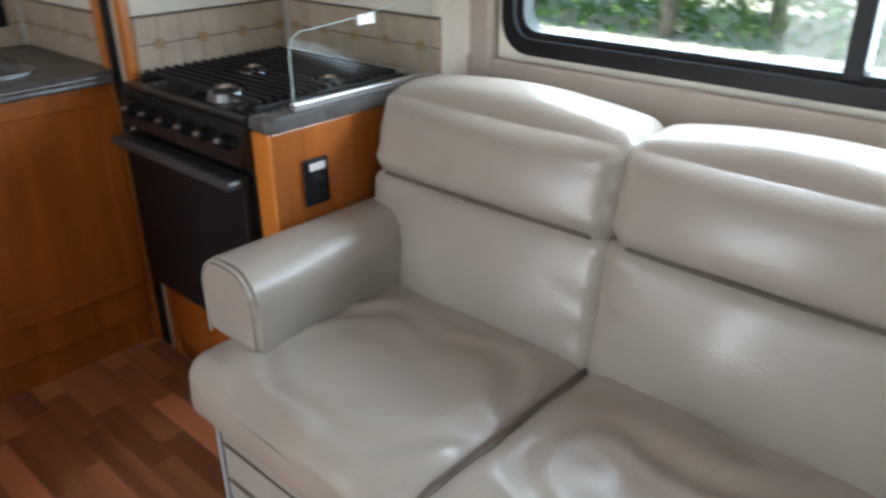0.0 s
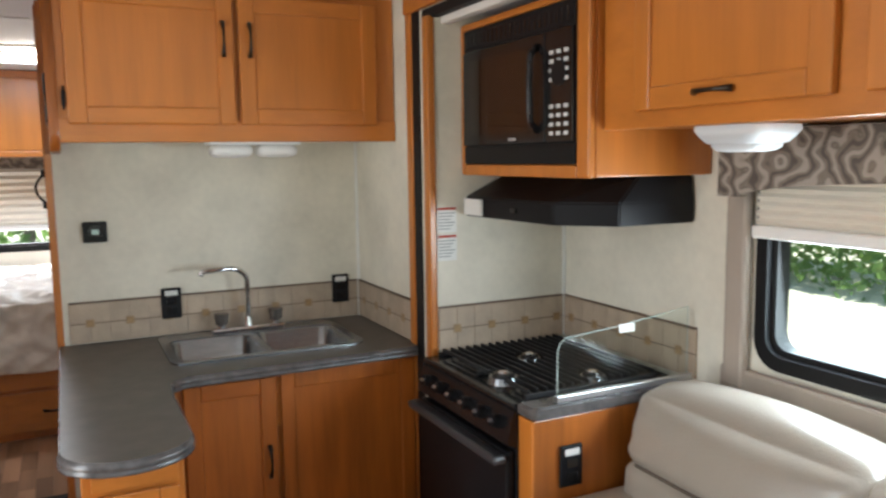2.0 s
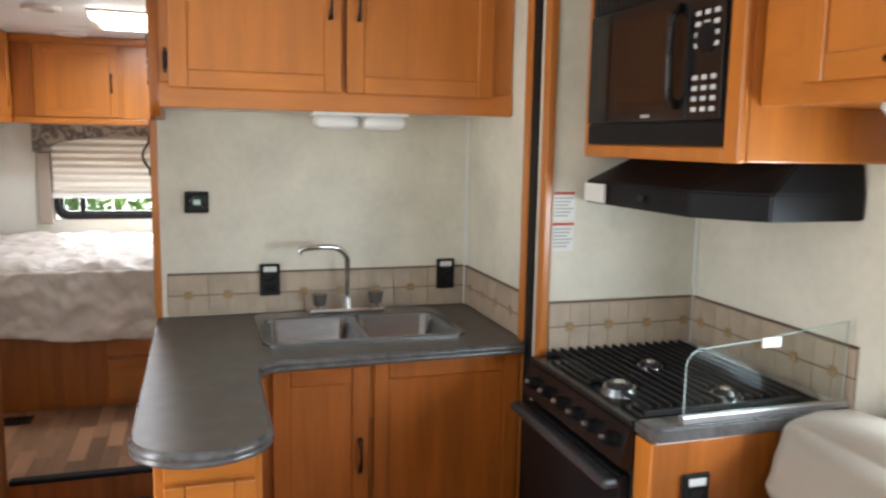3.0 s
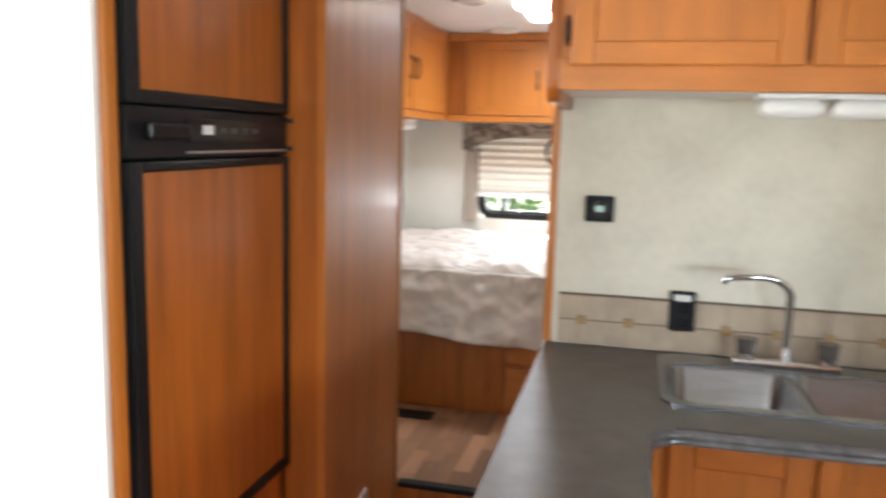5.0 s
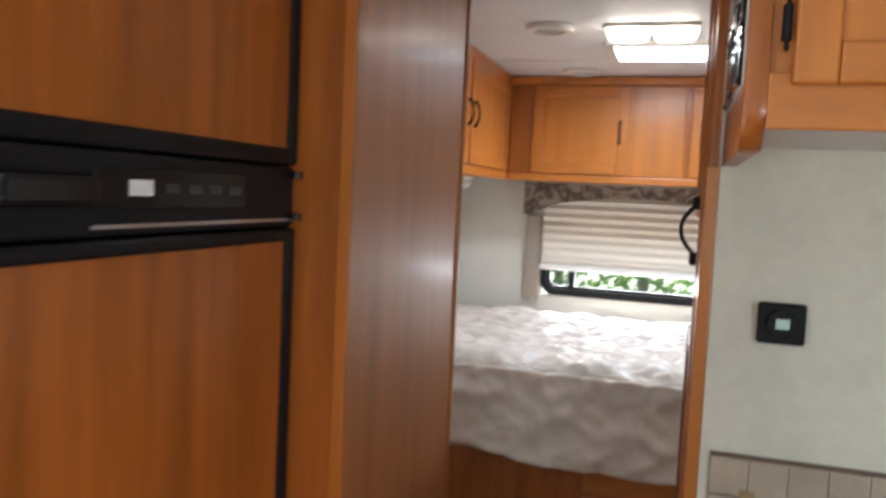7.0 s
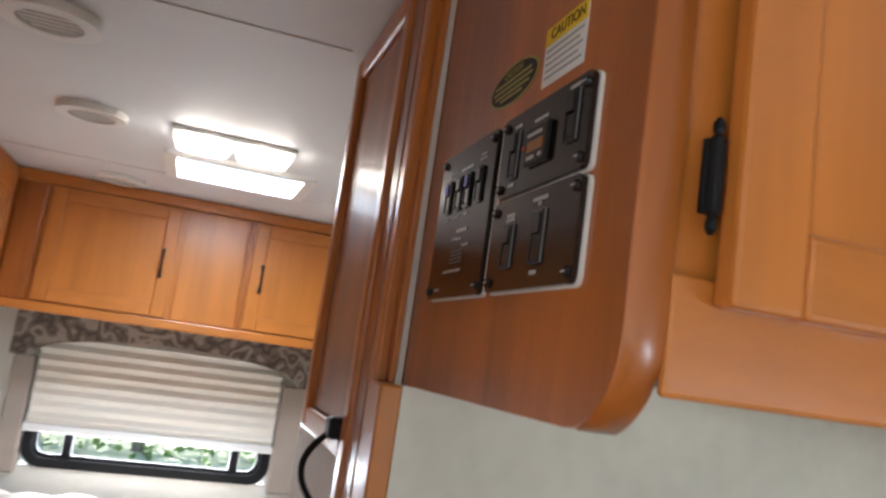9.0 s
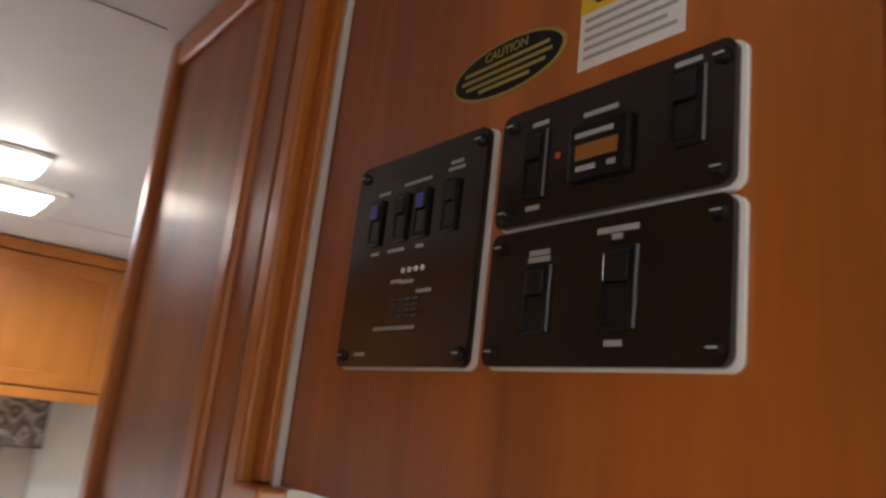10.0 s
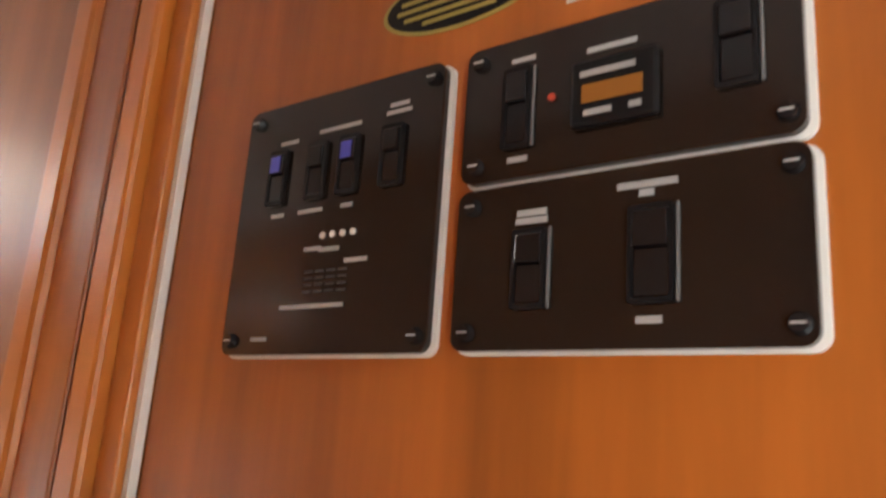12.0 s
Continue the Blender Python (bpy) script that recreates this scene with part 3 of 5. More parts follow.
def sink():
    s = thing("kitchen_sink", (0.60, -0.23, 0.91), "double-bowl stainless steel sink set in the counter", "sink")
    X0, X1, Y0, Y1 = 0.285, 0.912, -0.44, -0.015
    part("rim", ring(round_rect(X0, X1, Y0, Y1, 0.05), round_rect(X0 + 0.028, X1 - 0.028, Y0 + 0.028, Y1 - 0.085, 0.04), 0.909, 0.917, "z"), steel, s)
    part("divider", box((0.585, Y0 + 0.028, 0.875), (0.612, Y1 - 0.085, 0.914), 0.006), steel, s)
    for a0, a1 in ((X0 + 0.03, 0.585), (0.612, X1 - 0.03)):
        b = bmesh.new()
        loops = []
        for ins, z in ((-0.004, 0.914), (0.006, 0.905), (0.012, 0.80), (0.035, 0.775), (0.09, 0.772)):
            loops.append([b.verts.new((x, y, z)) for x, y in round_rect(a0 + ins, a1 - ins, Y0 + 0.03 + ins, Y1 - 0.087 - ins, 0.035)])
        n = len(loops[0])
        for l0, l1 in zip(loops, loops[1:]):
            for i in range(n):
                b.faces.new((l0[i], l0[(i + 1) % n], l1[(i + 1) % n], l1[i]))
        b.faces.new(loops[-1])
        bmesh.ops.recalc_face_normals(b, faces=b.faces[:])
        smooth(part("bowl", b, steel, s))
        part("drain", cyl(((a0 + a1) / 2, -0.24, 0.773), ((a0 + a1) / 2, -0.24, 0.777), 0.035), chrome, s)


knob_mat = mat("smoked_acrylic", (0.16, 0.14, 0.125), 0.12, metal=0.5, vary=0.2, scale=40, bump=0)


def faucet():
    f = thing("faucet", (0.60, -0.045, 0.917), "chrome gooseneck faucet with two knobs", "faucet")
    part("base", box((0.47, -0.07, 0.917), (0.73, -0.03, 0.932), 0.007), chrome, f)
    pts = [(0.60, -0.05, 0.93), (0.60, -0.05, 1.00), (0.60, -0.052, 1.09)]
    for i in range(9):
        a = radians(90 * i / 8)
        pts.append((0.60 - 0.075 + 0.075 * math.cos(a), -0.055 - 0.03 * math.sin(a), 1.09 + 0.06 * math.sin(a)))
    pts += [(0.47, -0.10, 1.150), (0.435, -0.115, 1.148), (0.428, -0.118, 1.135)]
    smooth(part("spout", tube(pts, 0.0095, 12), chrome, f))
    part("collar", cyl((0.60, -0.05, 0.93), (0.60, -0.05, 0.965), 0.017, 0.013), chrome, f)
    for x in (0.505, 0.70):
        k = part("knob", cyl((x, -0.05, 0.945), (x, -0.05, 0.985), 0.022, 0.027, 12), knob_mat, f, "smoked clear knob")
        part("stem", cyl((x, -0.05, 0.93), (x, -0.05, 0.946), 0.015), chrome, k)


def upper_cabinet():
    c = thing("upper_cabinet", (0.53, -0.15, 1.59), "honey maple wall cabinet with two doors above the sink", "cabinet")
    part("body", box((0.022, -0.372, 1.60), (XM - 0.002, YW - 0.002, CEIL - 0.002), 0.003), maple, c)
    part("underside", box((0.022, -0.362, 1.592), (XM - 0.004, YW - 0.004, 1.5995)), white_wall, c, "grey underside")
    part("face_frame", box((0.024, -0.379, 1.586), (XM - 0.003, -0.3725, 1.655), 0.003), maple_rail, c)
    door(c, "y", -0.380, -1, 0.049, 0.520, 1.639, CEIL - 0.03, (0.487, 1.895, True), hinge=[(0.037, 1.712)])
    door(c, "y", -0.380, -1, 0.535, 0.985, 1.639, CEIL - 0.03, (0.568, 1.895, True))
    out = [(-0.375, CEIL - 0.002)] + arc(-0.317, 1.618, 0.058, 180, 270, 10) + [(YW + 0.018, 1.56), (YW + 0.018, CEIL - 0.002)]
    part("end_panel", prism(out, 0.0, 0.0215, plane="x"), cherry, c, "cherry end panel with a rounded corner")
    inner = [(-0.3752, CEIL - 0.003)] + arc(-0.317, 1.618, 0.0583, 180, 250, 10)
    outer = [(-0.3790, CEIL - 0.003)] + arc(-0.317, 1.618, 0.0612, 180, 250, 10)
    b = prism(outer + inner[::-1], -0.003, 0.0245, plane="x")
    bmesh.ops.bevel(b, geom=[e for e in b.edges if abs(e.verts[0].co.x - e.verts[1].co.x) < 1e-5], offset=0.001, segments=1, affect="EDGES")
    smooth(part("edge_trim", b, cherry, c, "rounded edge strip"))


def outlet(axis, wall, face, a, z, lit=True, group="black outlets"):
    o = thing("wall_outlet", pt(axis, wall, a, z), "black wall outlet plate with a white top label", "outlet", group)
    part("plate", slab(axis, wall + face * 0.0005, wall + face * 0.010, a - 0.034, a + 0.034, z - 0.055, z + 0.055, 0.004), black_satin, o)
    part("tag", slab(axis, wall + face * 0.0101, wall + face * 0.0135, a - 0.022, a + 0.022, z + 0.028, z + 0.046, 0.002), label_white, o, "white printed tag")
    for dz in (0.008, -0.028):
        part("socket", slab(axis, wall + face * 0.0101, wall + face * 0.013, a - 0.017, a + 0.017, z + dz - 0.012, z + dz + 0.012, 0.003), black_gloss, o)


def thermostat():
    t = thing("thermostat", (0.112, YW, 1.293), "square black thermostat with a round dial", "thermostat")
    part("case", box((0.073, YW - 0.016, 1.258), (0.150, YW - 0.0005, 1.329), 0.005), black_satin, t)
    part("dial", cyl((0.112, YW - 0.0165, 1.293), (0.112, YW - 0.022, 1.293), 0.027, 0.025, 28), black_gloss, t)
    part("display", box((0.101, YW - 0.0245, 1.286), (0.123, YW - 0.0222, 1.303), 0.001), lcd, t, "lit grey display")


def strip_light(at, length, wide, along, label):
    l = thing("under_cabinet_light", at, label, "lamp", "under-cabinet lights")
    x, y, z = at
    d = (length / 2, wide / 2) if along == "x" else (wide / 2, length / 2)
    part("housing", box((x - d[0], y - d[1], z - 0.012), (x + d[0], y + d[1], z - 0.0005), 0.004), white_plastic, l)
    for s in (-1, 1):
        e = length / 4 * s
        cx, cy = (x + e, y) if along == "x" else (x, y + e)
        hx, hy = (length / 4 - 0.008, wide / 2 - 0.006) if along == "x" else (wide / 2 - 0.006, length / 4 - 0.008)
        smooth(part("lens", puff((cx - hx, cy - hy, z - 0.050), (cx + hx, cy + hy, z - 0.0125), 0.019, (0, 0, 0.004), n=8), white_plastic, l, "unlit frosted lens"))


frosted = mat("frosted_plastic", (0.60, 0.61, 0.62), 0.45, vary=0.03, bump=0)


def dome_light(at, label):
    """A flared housing with one frosted lens in a rim."""
    l = thing("under_cabinet_light", at, label, "lamp", "under-cabinet lights")
    x, y, z = at

    def loft(steps):
        b = bmesh.new()
        loops = [[b.verts.new((x + u, y + v, z - d)) for u, v in round_rect(-w, w, -h, h, min(w, h) * 0.45)] for w, h, d in steps]
        for l0, l1 in zip(loops, loops[1:]):
            for i in range(len(l0)):
                b.faces.new((l0[i], l0[(i + 1) % len(l0)], l1[(i + 1) % len(l0)], l1[i]))
        b.faces.new(loops[-1])
        bmesh.ops.recalc_face_normals(b, faces=b.faces[:])
        return b
    smooth(part("housing", loft(((0.074, 0.090, 0.0005), (0.076, 0.092, 0.010), (0.069, 0.084, 0.022), (0.058, 0.070, 0.036), (0.053, 0.064, 0.038))), frosted, l))
    smooth(part("lens", loft(((0.051, 0.062, 0.0375), (0.050, 0.060, 0.045), (0.042, 0.051, 0.052), (0.026, 0.034, 0.055))), frosted, l, "unlit frosted lens"))


sink_base()
peninsula()
countertop()
sink()
faucet()
upper_cabinet()
outlet("y", YW - 0.008, -1, 0.345, 1.027)
outlet("y", YW - 0.008, -1, 0.975, 1.027)
thermostat()
strip_light((0.605, -0.22, 1.5915), 0.30, 0.11, "x", "white twin-lens light under the sink cabinet")


# ---- stove corner ----
def stove():
    X0, X1, Y0, Y1 = 1.005, 1.52, -1.215, YE - 0.012
    s = thing("gas_range", (1.25, -0.94, FLOOR), "black gas range with an oven below", "stove")
    part("body", box((X0 + 0.02, Y0, 0.32), (X1, Y1, 0.885), 0.004), black_satin, s)
    part("cooktop", box((X0 + 0.01, Y0 - 0.003, 0.886), (X1 + 0.03, Y1 + 0.003, 0.902), 0.005), black_gloss, s)
    cp = prism([(X0 + 0.02, 0.785), (X0 - 0.012, 0.80), (X0 + 0.012, 0.885), (X0 + 0.02, 0.885)], Y0 - 0.002, Y1 + 0.002, plane="y")
    part("control_panel", cp, black_gloss, s)
    n = 6
    for i in range(n):
        y = Y0 + 0.06 + (Y1 - Y0 - 0.12) * i / (n - 1)
        d = Vector((-0.96, 0, 0.27)).normalized()
        p = Vector((X0 + 0.0, y, 0.842))
        k = part("knob", cyl(p, p + d * 0.022, 0.019, 0.016, 16), black_satin, s)
        part("pointer", cyl(p + d * 0.0222, p + d * 0.030, 0.006, 0.005, 8), alu, k, "pale pointer")
    dd = part("oven_door", box((X0 - 0.008, Y0 + 0.004, 0.335), (X0 + 0.019, Y1 - 0.004, 0.775), 0.008), black_satin, s)
    hb = box((X0 - 0.05, Y0 - 0.002, 0.748), (X0 - 0.0085, Y1 + 0.002, 0.772), 0.009)
    part("oven_handle", hb, grey_dark, dd, "wide satin grey-black bar")
    # grate
    burners = ((1.095, -1.03, 0.050), (1.27, -0.89, 0.044), (1.32, -1.14, 0.044))
    for i in range(16):
        x = X0 + 0.07 + (X1 - X0 - 0.10) * i / 15
        cuts = [Y0 + 0.02]
        for bx, by, r in sorted(burners, key=lambda q: q[1]):
            if abs(bx - x) < r * 0.95:
                h = math.sqrt(r * r - (bx - x) ** 2)
                cuts += [by - h, by + h]
        cuts.append(Y1 - 0.02)
        for u, v in zip(cuts[::2], cuts[1::2]):
            part("grate_bar", box((x - 0.0032, u, 0.916), (x + 0.0032, v, 0.927), 0.0015, 1), black_iron, s)
    for y in (Y0 + 0.018, -0.94, Y1 - 0.018):
        part("grate_rail", box((X0 + 0.055, y - 0.005, 0.9025), (X1 - 0.02, y + 0.005, 0.9155), 0.002), black_iron, s)
    for x, y, r in burners:
        b = part("burner", cyl((x, y, 0.9025), (x, y, 0.920), r * 0.95, r * 0.8, 24), steel, s, "brushed metal burner")
        part("burner_cap", cyl((x, y, 0.9202), (x, y, 0.930), r * 0.66, r * 0.54, 24), black_gloss, b)
        part("burner_tip", cyl((x, y, 0.9302), (x, y, 0.934), r * 0.3, r * 0.24, 16), chrome, b)
    part("reserve_panel", box((X0 + 0.03, Y0, 0.13), (X0 + 0.045, Y1, 0.318), 0.003), cherry, s, "wood panel under the oven")
    part("kick", box((X0 + 0.05, Y0, FLOOR), (X0 + 0.06, Y1, 0.129)), cherry, s)


def stove_side():
    c = thing("stove_end_panel", (1.3, -1.26, FLOOR), "honey maple end panel beside the stove", "cabinet")
    part("panel", box((1.035, -1.28, FLOOR), (XS - 0.002, -1.222, 0.874), 0.004), cherry, c)
    part("edge", box((1.027, -1.283, FLOOR), (1.0345, -1.2195, 0.874), 0.003), maple, c)
    t = thing("stove_counter_strip", (1.3, -1.25, 0.875), "narrow slate laminate counter strip beside the stove", "countertop")
    out = arc(1.055, -1.262, 0.030, 180, 270, 6) + [(XS - 0.002, -1.292), (XS - 0.002, -1.2195), (1.025, -1.2195)]
    b = prism(out, 0.876, 0.909)
    bmesh.ops.bevel(b, geom=[e for e in b.edges if abs(e.verts[0].co.z - e.verts[1].co.z) < 1e-4], offset=0.005, segments=2, affect="EDGES")
    part("top", b, counter_edge, t)
    g = thing("glass_guard", (1.33, -1.272, 0.91), "clear rounded glass splash guard beside the stove", "glass panel")
    out = [(1.11, 0.925), (XS - 0.02, 0.925), (XS - 0.02, 1.115), (1.30, 1.085)] + arc(1.15, 1.035, 0.04, 80, 180, 6)
    p = part("pane", prism(out, -1.275, -1.269, plane="y"), guard_mat, g)
    p.visible_shadow = False
    part("edge", tube([(x, -1.272, z) for x, z in [(1.11, 0.925)] + arc(1.15, 1.035, 0.04, 180, 80, 6) + [(1.30, 1.085), (XS - 0.02, 1.115), (XS - 0.02, 0.925)]], 0.0015, 6), glass_edge, g, "pale green glass edge")
    part("channel", box((1.105, -1.281, 0.9095), (XS - 0.004, -1.263, 0.926), 0.002), alu, g, "aluminium foot channel")
    part("tag", box((1.30, -1.278, 1.068), (1.350, -1.2755, 1.090)), label_white, g, "white sticker")


grey_dark = mat("dark_satin_grey", (0.045, 0.045, 0.048), 0.3, vary=0.1, bump=0)
glass_edge = mat("glass_edge", (0.42, 0.50, 0.47), 0.15, vary=0.05, bump=0)


key_grey = mat("key_print", (0.60, 0.60, 0.59), 0.5, vary=0.05, bump=0)


def microwave():
    c = thing("microwave_cabinet", (1.38, -0.97, 1.475), "honey maple wall cabinet housing the microwave", "cabinet")
    X, Y0, Y1, Z0, Z1 = 1.172, -1.328, YE - 0.008, 1.475, 1.932
    part("body", box((X + 0.008, Y0, Z0), (XS - 0.002, Y1, Z1), 0.004), maple, c)
    f = box((X - 0.012, Y0 - 0.001, Z0 - 0.002), (X + 0.0075, Y0 + 0.052, Z1), 0.006)
    box((X - 0.012, Y1 - 0.022, Z0 - 0.002), (X + 0.0075, Y1, Z1), 0.006, bm=f)
    box((X - 0.0115, Y0 + 0.052, Z0 - 0.002), (X + 0.007, Y1 - 0.022, Z0 + 0.03), 0.004, bm=f)
    box((X - 0.0115, Y0 + 0.052, Z1 - 0.02), (X + 0.007, Y1 - 0.022, Z1), 0.004, bm=f)
    part("face_frame", f, maple, c)
    m = thing("microwave", (1.25, -0.95, 1.507), "black built-in microwave with a white-printed keypad", "microwave")
    a0, a1, z0, z1 = Y0 + 0.055, Y1 - 0.025, Z0 + 0.033, Z1 - 0.023
    xf = X - 0.014
    part("case", box((xf + 0.006, a0, z0), (X + 0.0065, a1, z1), 0.003), black_satin, m)
    v = part("top_vent", box((xf, a0, z1 - 0.062), (xf + 0.0055, a1, z1), 0.002), black_satin, m)
    for i in range(22):
        y = a0 + 0.03 + (a1 - a0 - 0.06) * i / 21
        part("slot", box((xf - 0.001, y - 0.004, z1 - 0.05), (xf - 0.0002, y + 0.004, z1 - 0.015)), black_gloss, v)
    part("bottom_trim", box((xf, a0, z0), (xf + 0.0055, a1, z0 + 0.052), 0.002), black_satin, m)
    split = a0 + 0.125
    d = part("door", box((xf - 0.006, split, z0 + 0.055), (xf + 0.0055, a1 - 0.004, z1 - 0.065), 0.003), black_gloss, m)
    part("window", box((xf - 0.0075, split + 0.075, z0 + 0.085), (xf - 0.0062, a1 - 0.05, z1 - 0.095), 0.001), smoked, d, "brown smoked window")
    part("brand_mark", box((xf - 0.0072, split + 0.14, z0 + 0.064), (xf - 0.0062, split + 0.18, z0 + 0.072)), grey_plastic, d)
    hp = [(xf - 0.006, split + 0.03, z0 + 0.085), (xf - 0.03, split + 0.03, z0 + 0.11), (xf - 0.034, split + 0.03, (z0 + z1) / 2), (xf - 0.03, split + 0.03, z1 - 0.12), (xf - 0.006, split + 0.03, z1 - 0.095)]
    smooth(part("door_handle", tube(hp, 0.009, 10), black_gloss, d))
    k = part("keypad", box((xf - 0.005, a0 + 0.004, z0 + 0.055), (xf + 0.0055, split - 0.003, z1 - 0.065), 0.002), black_gloss, m)
    part("dial_ring", cyl((xf - 0.0085, a0 + 0.062, 1.735), (xf - 0.0052, a0 + 0.062, 1.735), 0.032, seg=28), black_satin, k)
    for r in range(10):
        if 4 <= r <= 5:
            continue
        for q in range(3):
            y, z = a0 + 0.030 + 0.032 * q, z0 + 0.078 + 0.0225 * r
            part("key", box((xf - 0.0066, y - 0.0090, z - 0.0050), (xf - 0.0052, y + 0.0090, z + 0.0050), 0.001), key_grey, k)


def range_hood():
    h = thing("range_hood", (1.38, -0.97, 1.35), "black range hood under the microwave cabinet", "range hood")
    y0, y1 = -1.272, YE - 0.02
    low = [(XS - 0.003, y1), (1.165, y1), (1.185, -1.14), (1.30, y0), (XS - 0.003, y0)]
    top = [(XS - 0.003, y1 - 0.02), (1.30, y1 - 0.02), (1.31, -1.13), (1.37, y0 + 0.01), (XS - 0.003, y0 + 0.01)]
    b = bmesh.new()
    L0 = [b.verts.new((x, y, 1.345)) for x, y in low]
    L1 = [b.verts.new((x, y, 1.405)) for x, y in low]
    L2 = [b.verts.new((x, y, 1.4735)) for x, y in top]
    for p, q in ((L0, L1), (L1, L2)):
        for i in range(5):
            b.faces.new((p[i], p[(i + 1) % 5], q[(i + 1) % 5], q[i]))
    b.faces.new(L0)
    b.faces.new(L2)
    bmesh.ops.recalc_face_normals(b, faces=b.faces[:])
    bmesh.ops.bevel(b, geom=b.edges[:], offset=0.004, segments=2, affect="EDGES")
    part("canopy", b, black_satin, h)
    part("tag", box((1.158, y1 - 0.115, 1.350), (1.1645, y1 - 0.004, 1.400)), label_white, h, "white printed label")
    part("rocker", box((1.165, -0.98, 1.368), (1.172, -0.95, 1.382), 0.001), black_gloss, h)


def overhead():
    c = thing("overhead_cabinet", (1.38, -2.2, 1.59), "honey maple overhead cabinet above the sofa", "cabinet")
    part("body", box((1.222, -3.19, 1.592), (XS - 0.002, -1.330, 1.932), 0.003), maple, c)
    part("face_frame", box((1.200, -3.19, 1.587), (1.2215, -1.332, 1.932), 0.004), maple_rail, c)
    y = -1.46
    for i in range(3):
        door(c, "x", 1.1995, -1, y - 0.50, y, 1.625, 1.915, (y - 0.25 + 0.01, 1.653, False), rim=0.05)
        y -= 0.56


def notice():
    n = thing("notice_sheet", (1.1, YE, 1.25), "two small printed notices on the stove wall", "notice")
    for z0, z1, m in ((1.292, 1.374, red_print), (1.202, 1.286, red_print)):
        p = part("sheet", box((1.073, YE - 0.0015, z0), (1.143, YE - 0.0003, z1)), label_white, n)
        part("heading", box((1.075, YE - 0.0022, z1 - 0.010), (1.141, YE - 0.0016, z1 - 0.002)), m, p)
        for i in range(6):
            part("text_line", box((1.079, YE - 0.0022, z1 - 0.022 - 0.010 * i), (1.137 - 0.008 * (i % 3), YE - 0.0016, z1 - 0.018 - 0.010 * i)), grey_plastic, p)


stove()
stove_side()
microwave()
range_hood()
overhead()
notice()
outlet("y", -1.2805, -1, 1.143, 0.743)
dome_light((1.29, -1.685, 1.5865), "white flared light under the overhead cabinet")


# ---- sofa ----
def crease(b, k):
    """Shallow sitting folds running outwards over the cushion top."""
    for v in b.verts:
        if v.co.z > 0.45:
            u, w = v.co.x - 0.95, v.co.y + 1.70 + 0.61 * k
            r = math.hypot(u * 1.3, w)
            f = math.sin(r * 46 + 6.5 * noise.noise((v.co.x * 5, v.co.y * 5, k))) * max(0, noise.noise((v.co.x * 3.3, v.co.y * 3.3, 2 + k)) + 0.15)
            v.co.z += 0.014 * f + 0.004 * noise.noise((v.co.x * 14, v.co.y * 9, k)) - 0.008 * math.exp(-(r / 0.2) ** 2)
    return b


def gather(b, y0, y1):
    """Short pleats drawn in towards the side seams of a cushion."""
    for v in b.verts:
        d = min(v.co.y - y0, y1 - v.co.y)
        w = math.exp(-max(d, 0) / 0.045)
        v.co.x += 0.0035 * w * math.sin(v.co.z * 95 + 5 * noise.noise((v.co.y * 3, v.co.z * 6, 1)))
        v.co.z += 0.004 * w * math.sin(v.co.x * 80 + 4 * noise.noise((v.co.y * 4, v.co.z * 3, 7)))
    return b


